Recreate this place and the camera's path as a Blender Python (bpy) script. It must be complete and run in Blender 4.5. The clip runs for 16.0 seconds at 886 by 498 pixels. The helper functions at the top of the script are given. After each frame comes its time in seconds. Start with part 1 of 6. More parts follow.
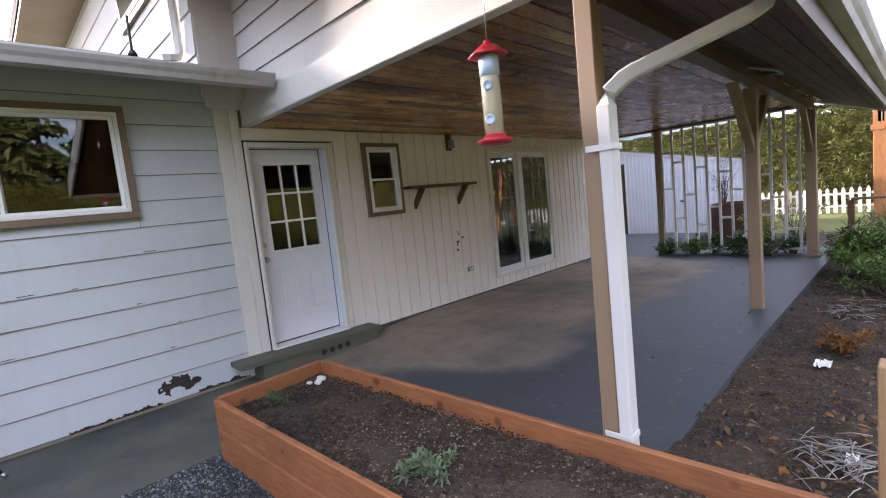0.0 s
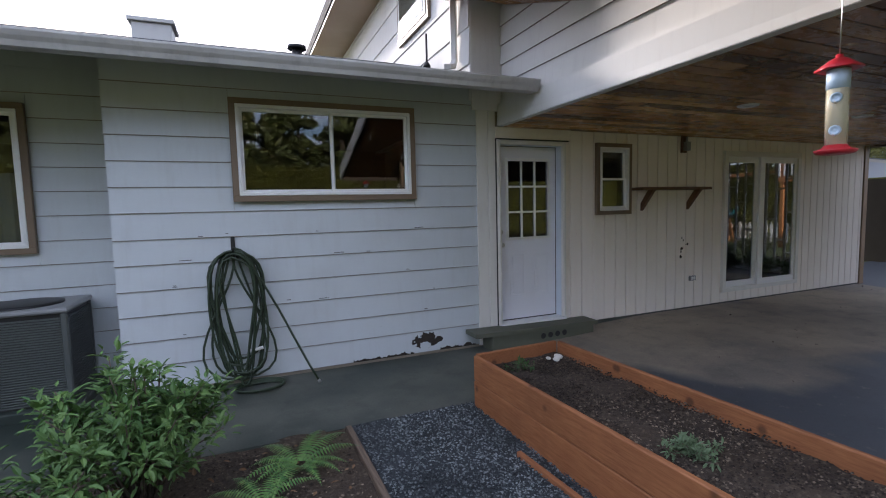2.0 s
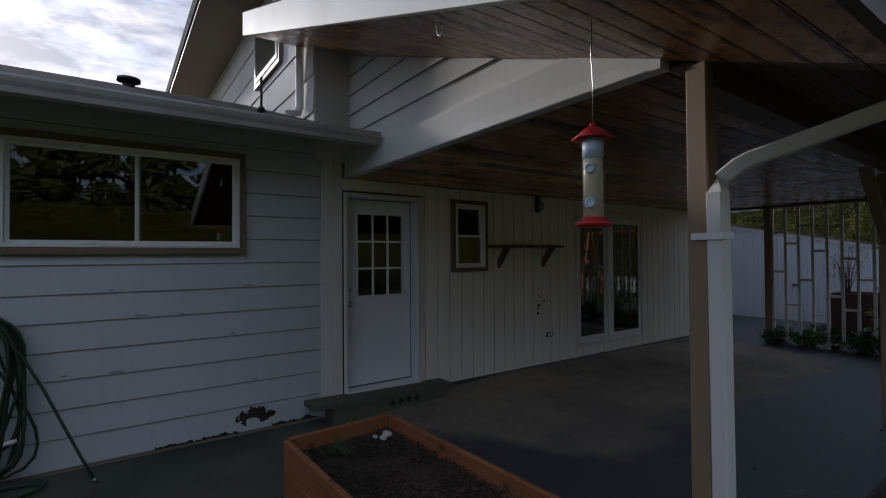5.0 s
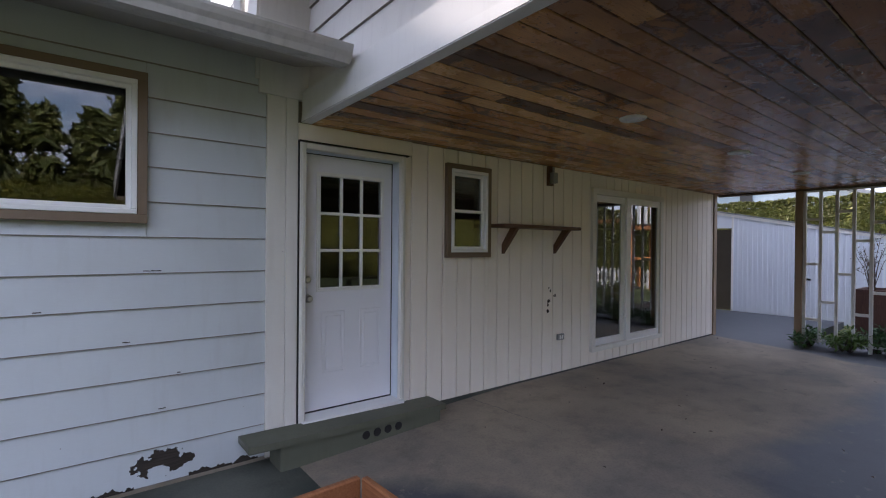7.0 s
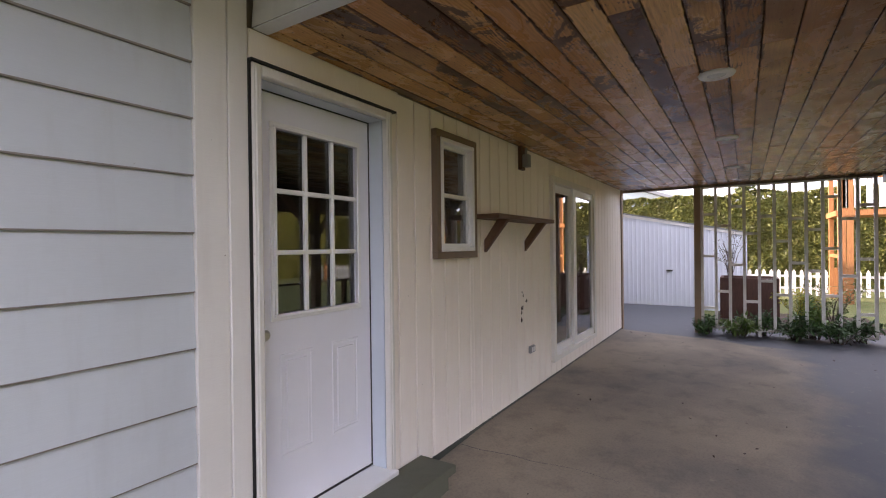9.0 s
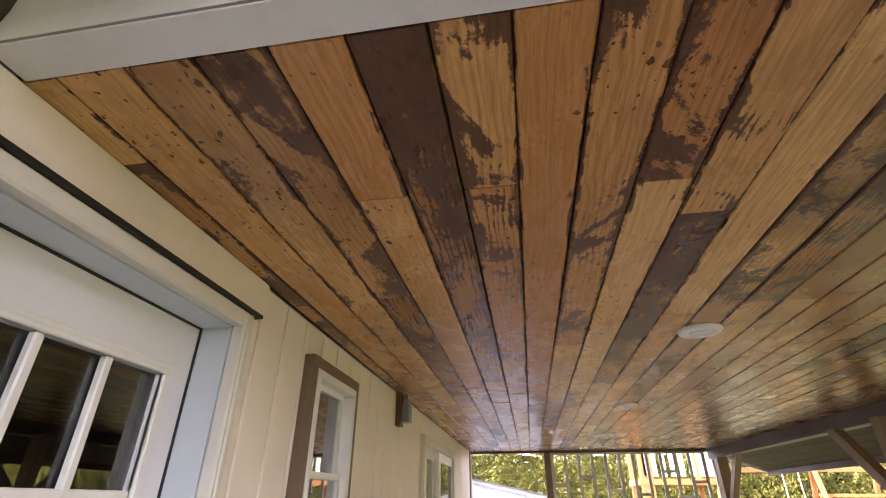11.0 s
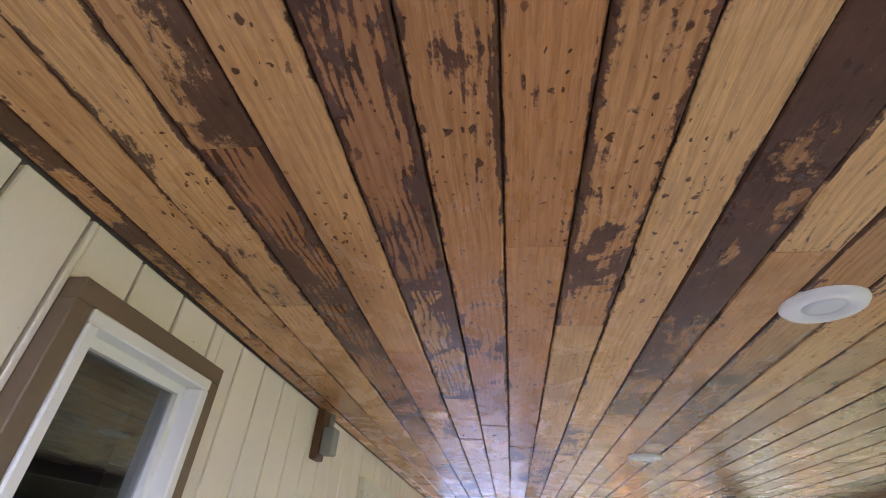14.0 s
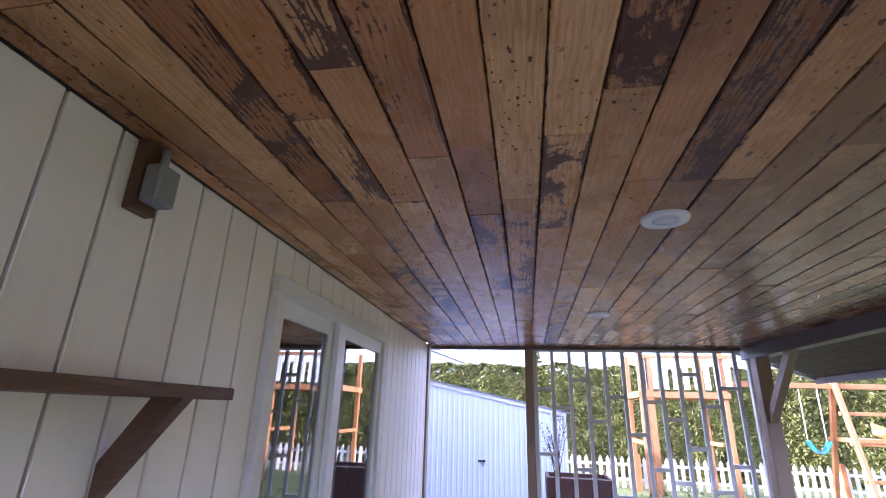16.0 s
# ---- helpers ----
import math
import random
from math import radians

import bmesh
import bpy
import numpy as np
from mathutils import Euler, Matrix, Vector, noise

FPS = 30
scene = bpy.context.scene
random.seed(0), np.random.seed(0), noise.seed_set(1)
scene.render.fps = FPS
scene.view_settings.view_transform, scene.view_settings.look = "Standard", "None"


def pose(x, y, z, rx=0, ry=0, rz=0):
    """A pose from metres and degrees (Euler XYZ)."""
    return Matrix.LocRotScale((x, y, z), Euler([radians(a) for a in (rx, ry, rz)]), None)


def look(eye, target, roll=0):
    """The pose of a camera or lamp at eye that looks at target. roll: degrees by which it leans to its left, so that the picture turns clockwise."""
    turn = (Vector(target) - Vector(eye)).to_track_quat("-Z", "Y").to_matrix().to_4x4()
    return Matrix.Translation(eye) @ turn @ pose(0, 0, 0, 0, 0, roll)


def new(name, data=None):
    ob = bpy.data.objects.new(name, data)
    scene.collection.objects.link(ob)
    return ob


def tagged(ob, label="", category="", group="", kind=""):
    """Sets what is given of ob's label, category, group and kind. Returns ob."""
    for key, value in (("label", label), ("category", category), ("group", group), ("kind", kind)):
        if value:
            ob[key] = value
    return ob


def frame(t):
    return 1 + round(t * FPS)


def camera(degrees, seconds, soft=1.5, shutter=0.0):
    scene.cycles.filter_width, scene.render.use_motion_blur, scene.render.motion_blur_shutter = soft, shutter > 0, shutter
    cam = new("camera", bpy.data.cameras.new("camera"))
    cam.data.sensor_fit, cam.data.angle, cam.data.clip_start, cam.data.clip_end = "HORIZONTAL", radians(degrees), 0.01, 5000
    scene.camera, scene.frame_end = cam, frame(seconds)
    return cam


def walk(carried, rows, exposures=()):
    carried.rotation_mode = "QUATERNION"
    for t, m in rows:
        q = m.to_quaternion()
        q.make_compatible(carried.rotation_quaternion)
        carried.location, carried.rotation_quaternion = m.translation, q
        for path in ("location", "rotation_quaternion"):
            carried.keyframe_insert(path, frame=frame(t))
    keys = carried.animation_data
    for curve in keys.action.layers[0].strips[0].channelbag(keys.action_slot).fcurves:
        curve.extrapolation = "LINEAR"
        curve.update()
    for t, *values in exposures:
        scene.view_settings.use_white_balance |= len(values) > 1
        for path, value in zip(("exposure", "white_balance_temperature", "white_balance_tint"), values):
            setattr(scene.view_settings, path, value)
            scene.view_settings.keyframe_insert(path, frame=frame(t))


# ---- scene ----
cam = camera(86.5, 16.0, soft=1.1)
PATH = [
    (0, (0.066, 0.087, 1.498), (1.451, 1.516, 1.294), -5.9),
    (0.5, (-0.201, 0.001, 1.516), (0.979, 1.598, 1.278), -4.6),
    (1, (-0.387, 0.031, 1.521), (0.615, 1.746, 1.279), -3.2),
    (1.5, (-0.548, 0.073, 1.509), (0.314, 1.864, 1.285), -2.0),
    (2, (-0.628, 0.101, 1.514), (0.146, 1.938, 1.343), -1.4),
    (2.5, (-0.658, 0.131, 1.566), (0.092, 1.98, 1.445), -0.9),
    (3, (-0.612, 0.148, 1.61), (0.219, 1.965, 1.528), -0.8),
    (3.5, (-0.532, 0.124, 1.605), (0.44, 1.872, 1.547), -1.2),
    (4, (-0.371, 0.07, 1.608), (0.737, 1.735, 1.587), -1.1),
    (4.2, (-0.292, 0.031, 1.611), (0.845, 1.676, 1.598), -0.8),
    (6.3, (0.637, 0.776, 1.534), (1.769, 2.422, 1.620), 0.2),
    (6.5, (0.693, 0.938, 1.545), (1.858, 2.561, 1.596), 0.35),
    (7, (0.718, 1.36, 1.492), (1.951, 2.934, 1.481), 0.5),
    (7.5, (0.717, 1.806, 1.485), (1.968, 3.366, 1.435), 1.3),
    (8, (0.731, 2.248, 1.496), (2.072, 3.73, 1.424), 1.7),
    (8.5, (0.679, 2.665, 1.485), (2.177, 3.989, 1.427), 0.6),
    (9, (0.794, 3.077, 1.466), (2.479, 4.154, 1.459), -0.7),
    (9.5, (1.032, 3.425, 1.487), (2.897, 4.137, 1.606), -2.2),
    (10, (1.263, 3.714, 1.583), (3.184, 4.095, 1.985), -3.1),
    (10.2, (1.362, 3.786, 1.612), (3.261, 4.117, 2.146), -3.0),
    (12.3, (2.036, 4.194, 1.890), (3.606, 4.475, 3.098), 4.8),
    (12.5, (2.093, 4.201, 1.878), (3.666, 4.448, 3.089), 4.5),
    (13, (2.265, 4.137, 1.843), (3.850, 4.338, 3.046), 4.3),
    (13.5, (2.518, 4.042, 1.853), (4.134, 4.285, 3.006), 5.2),
    (14, (2.746, 3.970, 1.831), (4.384, 4.244, 2.945), 4.6),
    (14.3, (2.925, 3.950, 1.818), (4.587, 4.214, 2.898), 2.6),
    (14.5, (3.044, 3.912, 1.806), (4.723, 4.192, 2.855), 3.1),
    (15, (3.333, 3.848, 1.760), (5.087, 4.130, 2.680), 2.5),
    (15.5, (3.639, 3.755, 1.715), (5.453, 4.092, 2.487), 2.4),
    (16, (3.929, 3.764, 1.674), (5.789, 4.097, 2.328), 1.7),
]
walk(cam, [(t, look(eye, target, roll)) for t, eye, target, roll in PATH], exposures=[
    (0.0, 1.73, 5900, 23), (1.5, 1.43, 5600, 21), (2.1, 0.88, 5600, 19), (2.6, 0.28, 5700, 17), (3.0, -0.67, 5750, 15), (4.2, -0.92, 5450, 15), (6.4, -0.47, 5450, 17), (6.8, 0.53, 5400, 19), (7.0, 1.23, 5600, 23), (7.5, 2.13, 6000, 29),
    (8.0, 2.05, 6220, 31), (8.5, 1.9, 6220, 31), (9.6, 2.0, 6570, 25), (10.2, 2.4, 6670, 27), (12.3, 3.82, 6130, 32), (13.0, 3.77, 5830, 32), (13.5, 3.72, 5530, 31), (14.5, 3.62, 5150, 34), (15.0, 3.19, 4950, 35), (16.0, 2.72, 4850, 38)])

# ---- world and sun ----
SUN_EL, SUN_AZ = 17.6, 12.8      # degrees; azimuth from +y towards -x
to_sun = Vector((-math.sin(radians(SUN_AZ)) * math.cos(radians(SUN_EL)), math.cos(radians(SUN_AZ)) * math.cos(radians(SUN_EL)), math.sin(radians(SUN_EL))))
world = bpy.data.worlds.new("world")
scene.world = world
world.use_nodes = True
wn, wl = world.node_tree.nodes, world.node_tree.links
sky = wn.new("ShaderNodeTexSky")
sky.sky_type, sky.sun_disc = "NISHITA", False
sky.sun_elevation, sky.sun_rotation = radians(SUN_EL), radians(-SUN_AZ)
sky.air_density, sky.dust_density, sky.ozone_density = 1.0, 2.0, 1.0
wcoord = wn.new("ShaderNodeTexCoord")
wmap = wn.new("ShaderNodeMapping")
wmap.inputs["Scale"].default_value = (2.0, 2.0, 6.0)
wl.new(wcoord.outputs["Generated"], wmap.inputs["Vector"])
cloud = wn.new("ShaderNodeTexNoise")
cloud.inputs["Scale"].default_value, cloud.inputs["Detail"].default_value, cloud.inputs["Roughness"].default_value = 2.2, 7.0, 0.6
wl.new(wmap.outputs["Vector"], cloud.inputs["Vector"])
cramp = wn.new("ShaderNodeValToRGB")
cramp.color_ramp.elements[0].position, cramp.color_ramp.elements[1].position = 0.33, 0.56
wl.new(cloud.outputs["Fac"], cramp.inputs["Fac"])
cmul = wn.new("ShaderNodeMath")
cmul.operation, cmul.inputs[1].default_value = "MULTIPLY", 0.86
wl.new(cramp.outputs["Color"], cmul.inputs[0])
cmix = wn.new("ShaderNodeMix")
cmix.data_type = "RGBA"
shade = wn.new("ShaderNodeTexNoise")
shade.inputs["Scale"].default_value, shade.inputs["Detail"].default_value, shade.inputs["Roughness"].default_value = 5.0, 6.0, 0.62
wl.new(wmap.outputs["Vector"], shade.inputs["Vector"])
puff = wn.new("ShaderNodeValToRGB")
puff.color_ramp.elements[0].position, puff.color_ramp.elements[1].position = 0.40, 0.62
puff.color_ramp.elements[0].color, puff.color_ramp.elements[1].color = (4.4, 4.7, 5.3, 1), (11.0, 10.9, 10.8, 1)
wl.new(shade.outputs["Fac"], puff.inputs["Fac"])
wl.new(puff.outputs["Color"], cmix.inputs["B"])
wl.new(cmul.outputs[0], cmix.inputs["Factor"])
wl.new(sky.outputs["Color"], cmix.inputs["A"])
wl.new(cmix.outputs["Result"], wn["Background"].inputs["Color"])
wn["Background"].inputs["Strength"].default_value = 0.15

sun_data = bpy.data.lights.new("sun", "SUN")
sun_data.energy, sun_data.angle, sun_data.color = 4.4, radians(4.0), (1.0, 0.88, 0.70)
sun = new("sun", sun_data)
sun.matrix_world = look(to_sun * 50, (0, 0, 0))


# ---- materials ----
class Net:
    """A node material under construction."""

    def __init__(self, name):
        self.mat = bpy.data.materials.new(name)
        self.mat.use_nodes = True
        self.n, self.l = self.mat.node_tree.nodes, self.mat.node_tree.links
        self.bsdf = self.n["Principled BSDF"]
        self.coord = self.n.new("ShaderNodeTexCoord").outputs["Object"]

    def node(self, kind, **values):
        nd = self.n.new(kind)
        for key, v in values.items():
            nd.inputs[key.replace("_", " ")].default_value = v
        return nd

    def stretch(self, s, vec=None):
        m = self.n.new("ShaderNodeMapping")
        m.inputs["Scale"].default_value = s
        self.l.new(vec or self.coord, m.inputs["Vector"])
        return m.outputs["Vector"]

    def noise(self, scale, detail=4.0, rough=0.55, vec=None, distort=0.0):
        nd = self.node("ShaderNodeTexNoise", Scale=scale, Detail=detail, Roughness=rough, Distortion=distort)
        self.l.new(vec or self.coord, nd.inputs["Vector"])
        return nd.outputs["Fac"]

    def ramp(self, fac, lo, hi, a=0.0, b=1.0):
        nd = self.n.new("ShaderNodeMapRange")
        nd.clamp = True
        for key, v in zip(("From Min", "From Max", "To Min", "To Max"), (lo, hi, a, b)):
            nd.inputs[key].default_value = v
        self.l.new(fac, nd.inputs["Value"])
        return nd.outputs["Result"]

    def math(self, op, a, b):
        nd = self.n.new("ShaderNodeMath")
        nd.operation = op
        for i, v in enumerate((a, b)):
            if isinstance(v, (int, float)):
                nd.inputs[i].default_value = v
            else:
                self.l.new(v, nd.inputs[i])
        return nd.outputs[0]

    def mix(self, fac, a, b, blend="MIX"):
        nd = self.n.new("ShaderNodeMix")
        nd.data_type, nd.blend_type = "RGBA", blend
        for key, v in (("Factor", fac), ("A", a), ("B", b)):
            if isinstance(v, tuple):
                nd.inputs[key].default_value = (*v, 1)
            elif isinstance(v, (int, float)):
                nd.inputs[key].default_value = v
            else:
                self.l.new(v, nd.inputs[key])
        return nd.outputs["Result"]

    def random(self):
        return self.n.new("ShaderNodeObjectInfo").outputs["Random"]

    def island(self):
        return self.n.new("ShaderNodeNewGeometry").outputs["Random Per Island"]

    def bump(self, height, strength=0.3, distance=0.01):
        nd = self.node("ShaderNodeBump", Strength=strength, Distance=distance)
        self.l.new(height, nd.inputs["Height"])
        self.l.new(nd.outputs["Normal"], self.bsdf.inputs["Normal"])

    def done(self, color, rough=0.6, metal=0.0, spec=0.5):
        for key, v in (("Base Color", color), ("Roughness", rough), ("Metallic", metal), ("Specular IOR Level", spec)):
            if isinstance(v, tuple):
                self.bsdf.inputs[key].default_value = (*v, 1)
            elif isinstance(v, (int, float)):
                self.bsdf.inputs[key].default_value = v
            else:
                self.l.new(v, self.bsdf.inputs[key])
        return self.mat


def painted(name, color, stain=(0.45, 0.40, 0.32), amount=0.35, rough=0.5, grain=(1.5, 40, 40), bump=0.15):
    """Old house paint: faint grain, grime and small chips."""
    k = Net(name)
    big, fine = k.noise(1.3, 5), k.noise(14, 4, vec=k.stretch(grain))
    c = k.mix(k.ramp(big, 0.5, 0.85, 0, amount), color, stain)
    c = k.mix(k.ramp(fine, 0.35, 0.75, 0, 0.12), c, tuple(v * 0.55 for v in color))
    c = k.mix(k.ramp(k.random(), 0, 1, 0, 0.10), c, tuple(v * 0.8 for v in color))
    streak = k.noise(5, 5, 0.6, k.stretch((3.0, 3.0, 0.35)))
    c = k.mix(k.ramp(streak, 0.52, 0.8, 0, amount * 0.7), c, stain)
    chips = k.noise(30, 3, 0.7)
    c = k.mix(k.ramp(chips, 0.745, 0.76, 0, 0.7), c, (0.16, 0.13, 0.10))
    k.bump(fine, bump, 0.004)
    return k.done(c, k.ramp(big, 0.3, 0.8, rough - 0.08, rough + 0.15))


def woody(name, light, dark, along=(1, 14, 14), rough=0.6, blotch=0.3, per_object=0.35, knots=False):
    """Sawn or stained wood with grain along its first axis, in object space."""
    k = Net(name)
    shift = k.n.new("ShaderNodeVectorMath")
    shift.operation = "MULTIPLY_ADD"
    comb = k.n.new("ShaderNodeCombineXYZ")
    r = k.random()
    for axis in "XYZ":
        k.l.new(r, comb.inputs[axis])
    k.l.new(comb.outputs[0], shift.inputs[0])
    shift.inputs[1].default_value = (37, 53, 71)
    k.l.new(k.coord, shift.inputs[2])
    v = k.stretch(along, shift.outputs[0])
    grain = k.noise(6, 6, 0.6, v, 0.6)
    big = k.noise(1.6, 4, 0.6, shift.outputs[0])
    c = k.mix(k.ramp(grain, 0.3, 0.7), light, dark)
    c = k.mix(k.ramp(big, 0.45, 0.8, 0, blotch), c, tuple(x * 0.45 for x in dark))
    c = k.mix(k.ramp(r, 0, 1, 0, per_object), c, dark)
    if knots:
        vor = k.node("ShaderNodeTexVoronoi", Scale=5.5)
        k.l.new(shift.outputs[0], vor.inputs["Vector"])
        c = k.mix(k.ramp(vor.outputs["Distance"], 0.10, 0.20, 0.8, 0), c, tuple(x * 0.3 for x in dark))
    k.bump(grain, 0.25, 0.004)
    return k.done(c, k.ramp(grain, 0.3, 0.8, rough - 0.1, rough + 0.15))


def plain(name, color, rough=0.5, metal=0.0, vary=0.25, scale=6.0):
    k = Net(name)
    c = k.mix(k.ramp(k.noise(scale, 5), 0.35, 0.75, 0, vary), color, tuple(v * 0.5 for v in color))
    k.bump(k.noise(scale * 12, 3), 0.08, 0.003)
    return k.done(c, rough, metal)


def glassy(name, tint=(0.80, 0.84, 0.82), base=0.07):
    k = Net(name)
    k.n.remove(k.bsdf)
    tr, gl, mx = k.n.new("ShaderNodeBsdfTransparent"), k.n.new("ShaderNodeBsdfGlossy"), k.n.new("ShaderNodeMixShader")
    lw = k.n.new("ShaderNodeLayerWeight")
    fac = k.ramp(k.math("POWER", lw.outputs["Facing"], 2.3), 0, 1, base, 0.95)
    tr.inputs["Color"].default_value = (*tint, 1)
    gl.inputs["Roughness"].default_value = 0.0
    k.l.new(fac, mx.inputs[0])
    k.l.new(tr.outputs[0], mx.inputs[1])
    k.l.new(gl.outputs[0], mx.inputs[2])
    k.l.new(mx.outputs[0], k.n["Material Output"].inputs["Surface"])
    return k.mat


def cloudy(name, color, alpha):
    k = Net(name)
    k.bsdf.inputs["Alpha"].default_value = alpha
    return k.done(color, 0.2)


def ceiling_wood():
    """Varnished cedar planks along x whose dark stain has peeled in patches."""
    k = Net("peeling_stained_cedar")
    isl = k.island()
    comb = k.n.new("ShaderNodeCombineXYZ")
    k.l.new(k.math("MULTIPLY", isl, 61.0), comb.inputs["X"])
    k.l.new(k.math("MULTIPLY", isl, 17.0), comb.inputs["Y"])
    k.l.new(k.math("MULTIPLY", isl, 43.0), comb.inputs["Z"])
    add = k.n.new("ShaderNodeVectorMath")
    add.operation = "ADD"
    k.l.new(k.coord, add.inputs[0])
    k.l.new(comb.outputs[0], add.inputs[1])
    v = add.outputs[0]
    grain = k.noise(5, 6, 0.6, k.stretch((1.2, 22, 22), v), 0.8)
    fine = k.noise(30, 4, 0.65, k.stretch((1.0, 16, 16), v))
    wave = k.node("ShaderNodeTexWave", Scale=4.6, Distortion=11.0, Detail=2.5, Detail_Scale=0.9)
    wave.bands_direction = "Y"
    k.l.new(k.stretch((0.9, 3.6, 1.0), v), wave.inputs["Vector"])
    rings = k.ramp(wave.outputs["Fac"], 0.10, 0.50, 1, 0)
    pick = k.math("FRACT", k.math("MULTIPLY", isl, 7.13), 0.0)
    sep = k.n.new("ShaderNodeSeparateXYZ")
    k.l.new(k.coord, sep.inputs[0])
    tan = k.mix(isl, (0.80, 0.49, 0.19), (0.55, 0.25, 0.08))
    tan = k.mix(k.ramp(pick, 0.75, 0.95, 0, 0.5), tan, (0.26, 0.11, 0.05))
    # planks that kept more brown varnish; y ramps darken the outer and wall rows
    kept = k.math("ADD", k.noise(0.8, 4, 0.6, v), k.math("ADD", k.ramp(sep.outputs["Y"], 3.6, 2.4, 0.0, 0.24), k.ramp(sep.outputs["Y"], 4.3, 4.75, 0.0, 0.05)))
    tan = k.mix(k.ramp(kept, 0.52, 0.70, 0, 0.75), tan, (0.17, 0.072, 0.034))
    tan = k.mix(k.math("MULTIPLY", rings, k.ramp(pick, 0.0, 1.0, 0.10, 0.36)), tan, (0.24, 0.095, 0.035))
    tan = k.mix(k.ramp(grain, 0.42, 0.72, 0, 0.4), tan, (0.20, 0.08, 0.028))
    tan = k.mix(k.ramp(fine, 0.45, 0.8, 0, 0.35), tan, (0.14, 0.058, 0.022))
    # dark stain left in irregular patches that follow the rings, thicker towards the open west end and along the joints
    patch = k.noise(2.9, 10, 0.70, k.stretch((0.9, 1.3, 1.0), v), 0.5)
    west = k.ramp(sep.outputs["X"], 2.0, 5.5, 0.085, 0.02)
    across = k.math("FRACT", k.math("DIVIDE", k.math("SUBTRACT", sep.outputs["Y"], 4.118 - 0.140 * 40), 0.140), 0.0)
    edge = k.math("MULTIPLY", k.math("ABSOLUTE", k.math("SUBTRACT", across, 0.5), 0.0), 2.0)
    ragged = k.noise(11, 6, 0.75, v)
    level = k.math("ADD", k.math("ADD", patch, west), k.math("MULTIPLY", k.math("SUBTRACT", pick, 0.5), 0.24))
    level = k.math("ADD", level, k.math("MULTIPLY", k.math("SUBTRACT", rings, 0.5), k.ramp(k.math("FRACT", k.math("MULTIPLY", isl, 23.7), 0.0), 0.60, 0.95, 0.0, 0.075)))
    level = k.math("ADD", level, k.math("MULTIPLY", k.math("SUBTRACT", ragged, 0.5), 0.30))
    level = k.math("ADD", level, k.ramp(edge, 0.72, 1.0, 0, 0.15))
    level = k.math("ADD", level, k.math("MULTIPLY", k.math("SUBTRACT", fine, 0.5), 0.03))
    dark = k.ramp(level, 0.628, 0.660)
    stain = k.mix(k.ramp(ragged, 0.35, 0.65), (0.10, 0.043, 0.026), (0.042, 0.020, 0.014))
    c = k.mix(k.math("MULTIPLY", dark, 0.88), tan, stain)
    # dark caulk and grime in the joints, of uneven width
    joint = k.ramp(k.math("ADD", edge, k.math("MULTIPLY", k.math("SUBTRACT", ragged, 0.5), 0.22)), 0.945, 0.98, 0, 0.85)
    c = k.mix(joint, c, (0.055, 0.026, 0.016))
    for scale, radius, squash in ((6.0, 0.055, (0.8, 1.3, 1.0)), (15.0, 0.105, (0.9, 1.25, 1.0)), (34.0, 0.14, (0.9, 1.2, 1.0))):
        vor = k.node("ShaderNodeTexVoronoi", Scale=scale)
        vor.voronoi_dimensions = "2D"
        warp = k.n.new("ShaderNodeVectorMath")
        warp.operation = "MULTIPLY_ADD"
        wnoise = k.node("ShaderNodeTexNoise", Scale=45.0, Detail=3.0)
        k.l.new(v, wnoise.inputs["Vector"])
        k.l.new(wnoise.outputs["Color"], warp.inputs[0])
        warp.inputs[1].default_value = (0.028, 0.028, 0.0)
        k.l.new(k.stretch(squash, v), warp.inputs[2])
        k.l.new(warp.outputs[0], vor.inputs["Vector"])
        own = k.n.new("ShaderNodeSeparateXYZ")
        k.l.new(vor.outputs["Color"], own.inputs[0])
        size = k.ramp(own.outputs["X"], 0.45, 1.0, 0.0, radius * 1.3)
        sparse = k.ramp(k.noise(1.9, 2, 0.5, v), 0.42, 0.50)
        near = k.math("SUBTRACT", size, vor.outputs["Distance"])
        dots = k.math("MULTIPLY", k.ramp(near, 0.0, radius * 0.3, 0, 0.85), sparse)
        c = k.mix(dots, c, (0.06, 0.028, 0.016))
    k.bump(k.math("ADD", k.math("MULTIPLY", dark, 0.6), grain), 0.25, 0.003)
    return k.done(c, k.math("MAXIMUM", k.ramp(patch, 0.3, 0.75, 0.19, 0.38), k.math("MULTIPLY", joint, 0.8)), 0.0, k.ramp(joint, 0, 0.6, 0.24, 0.03))


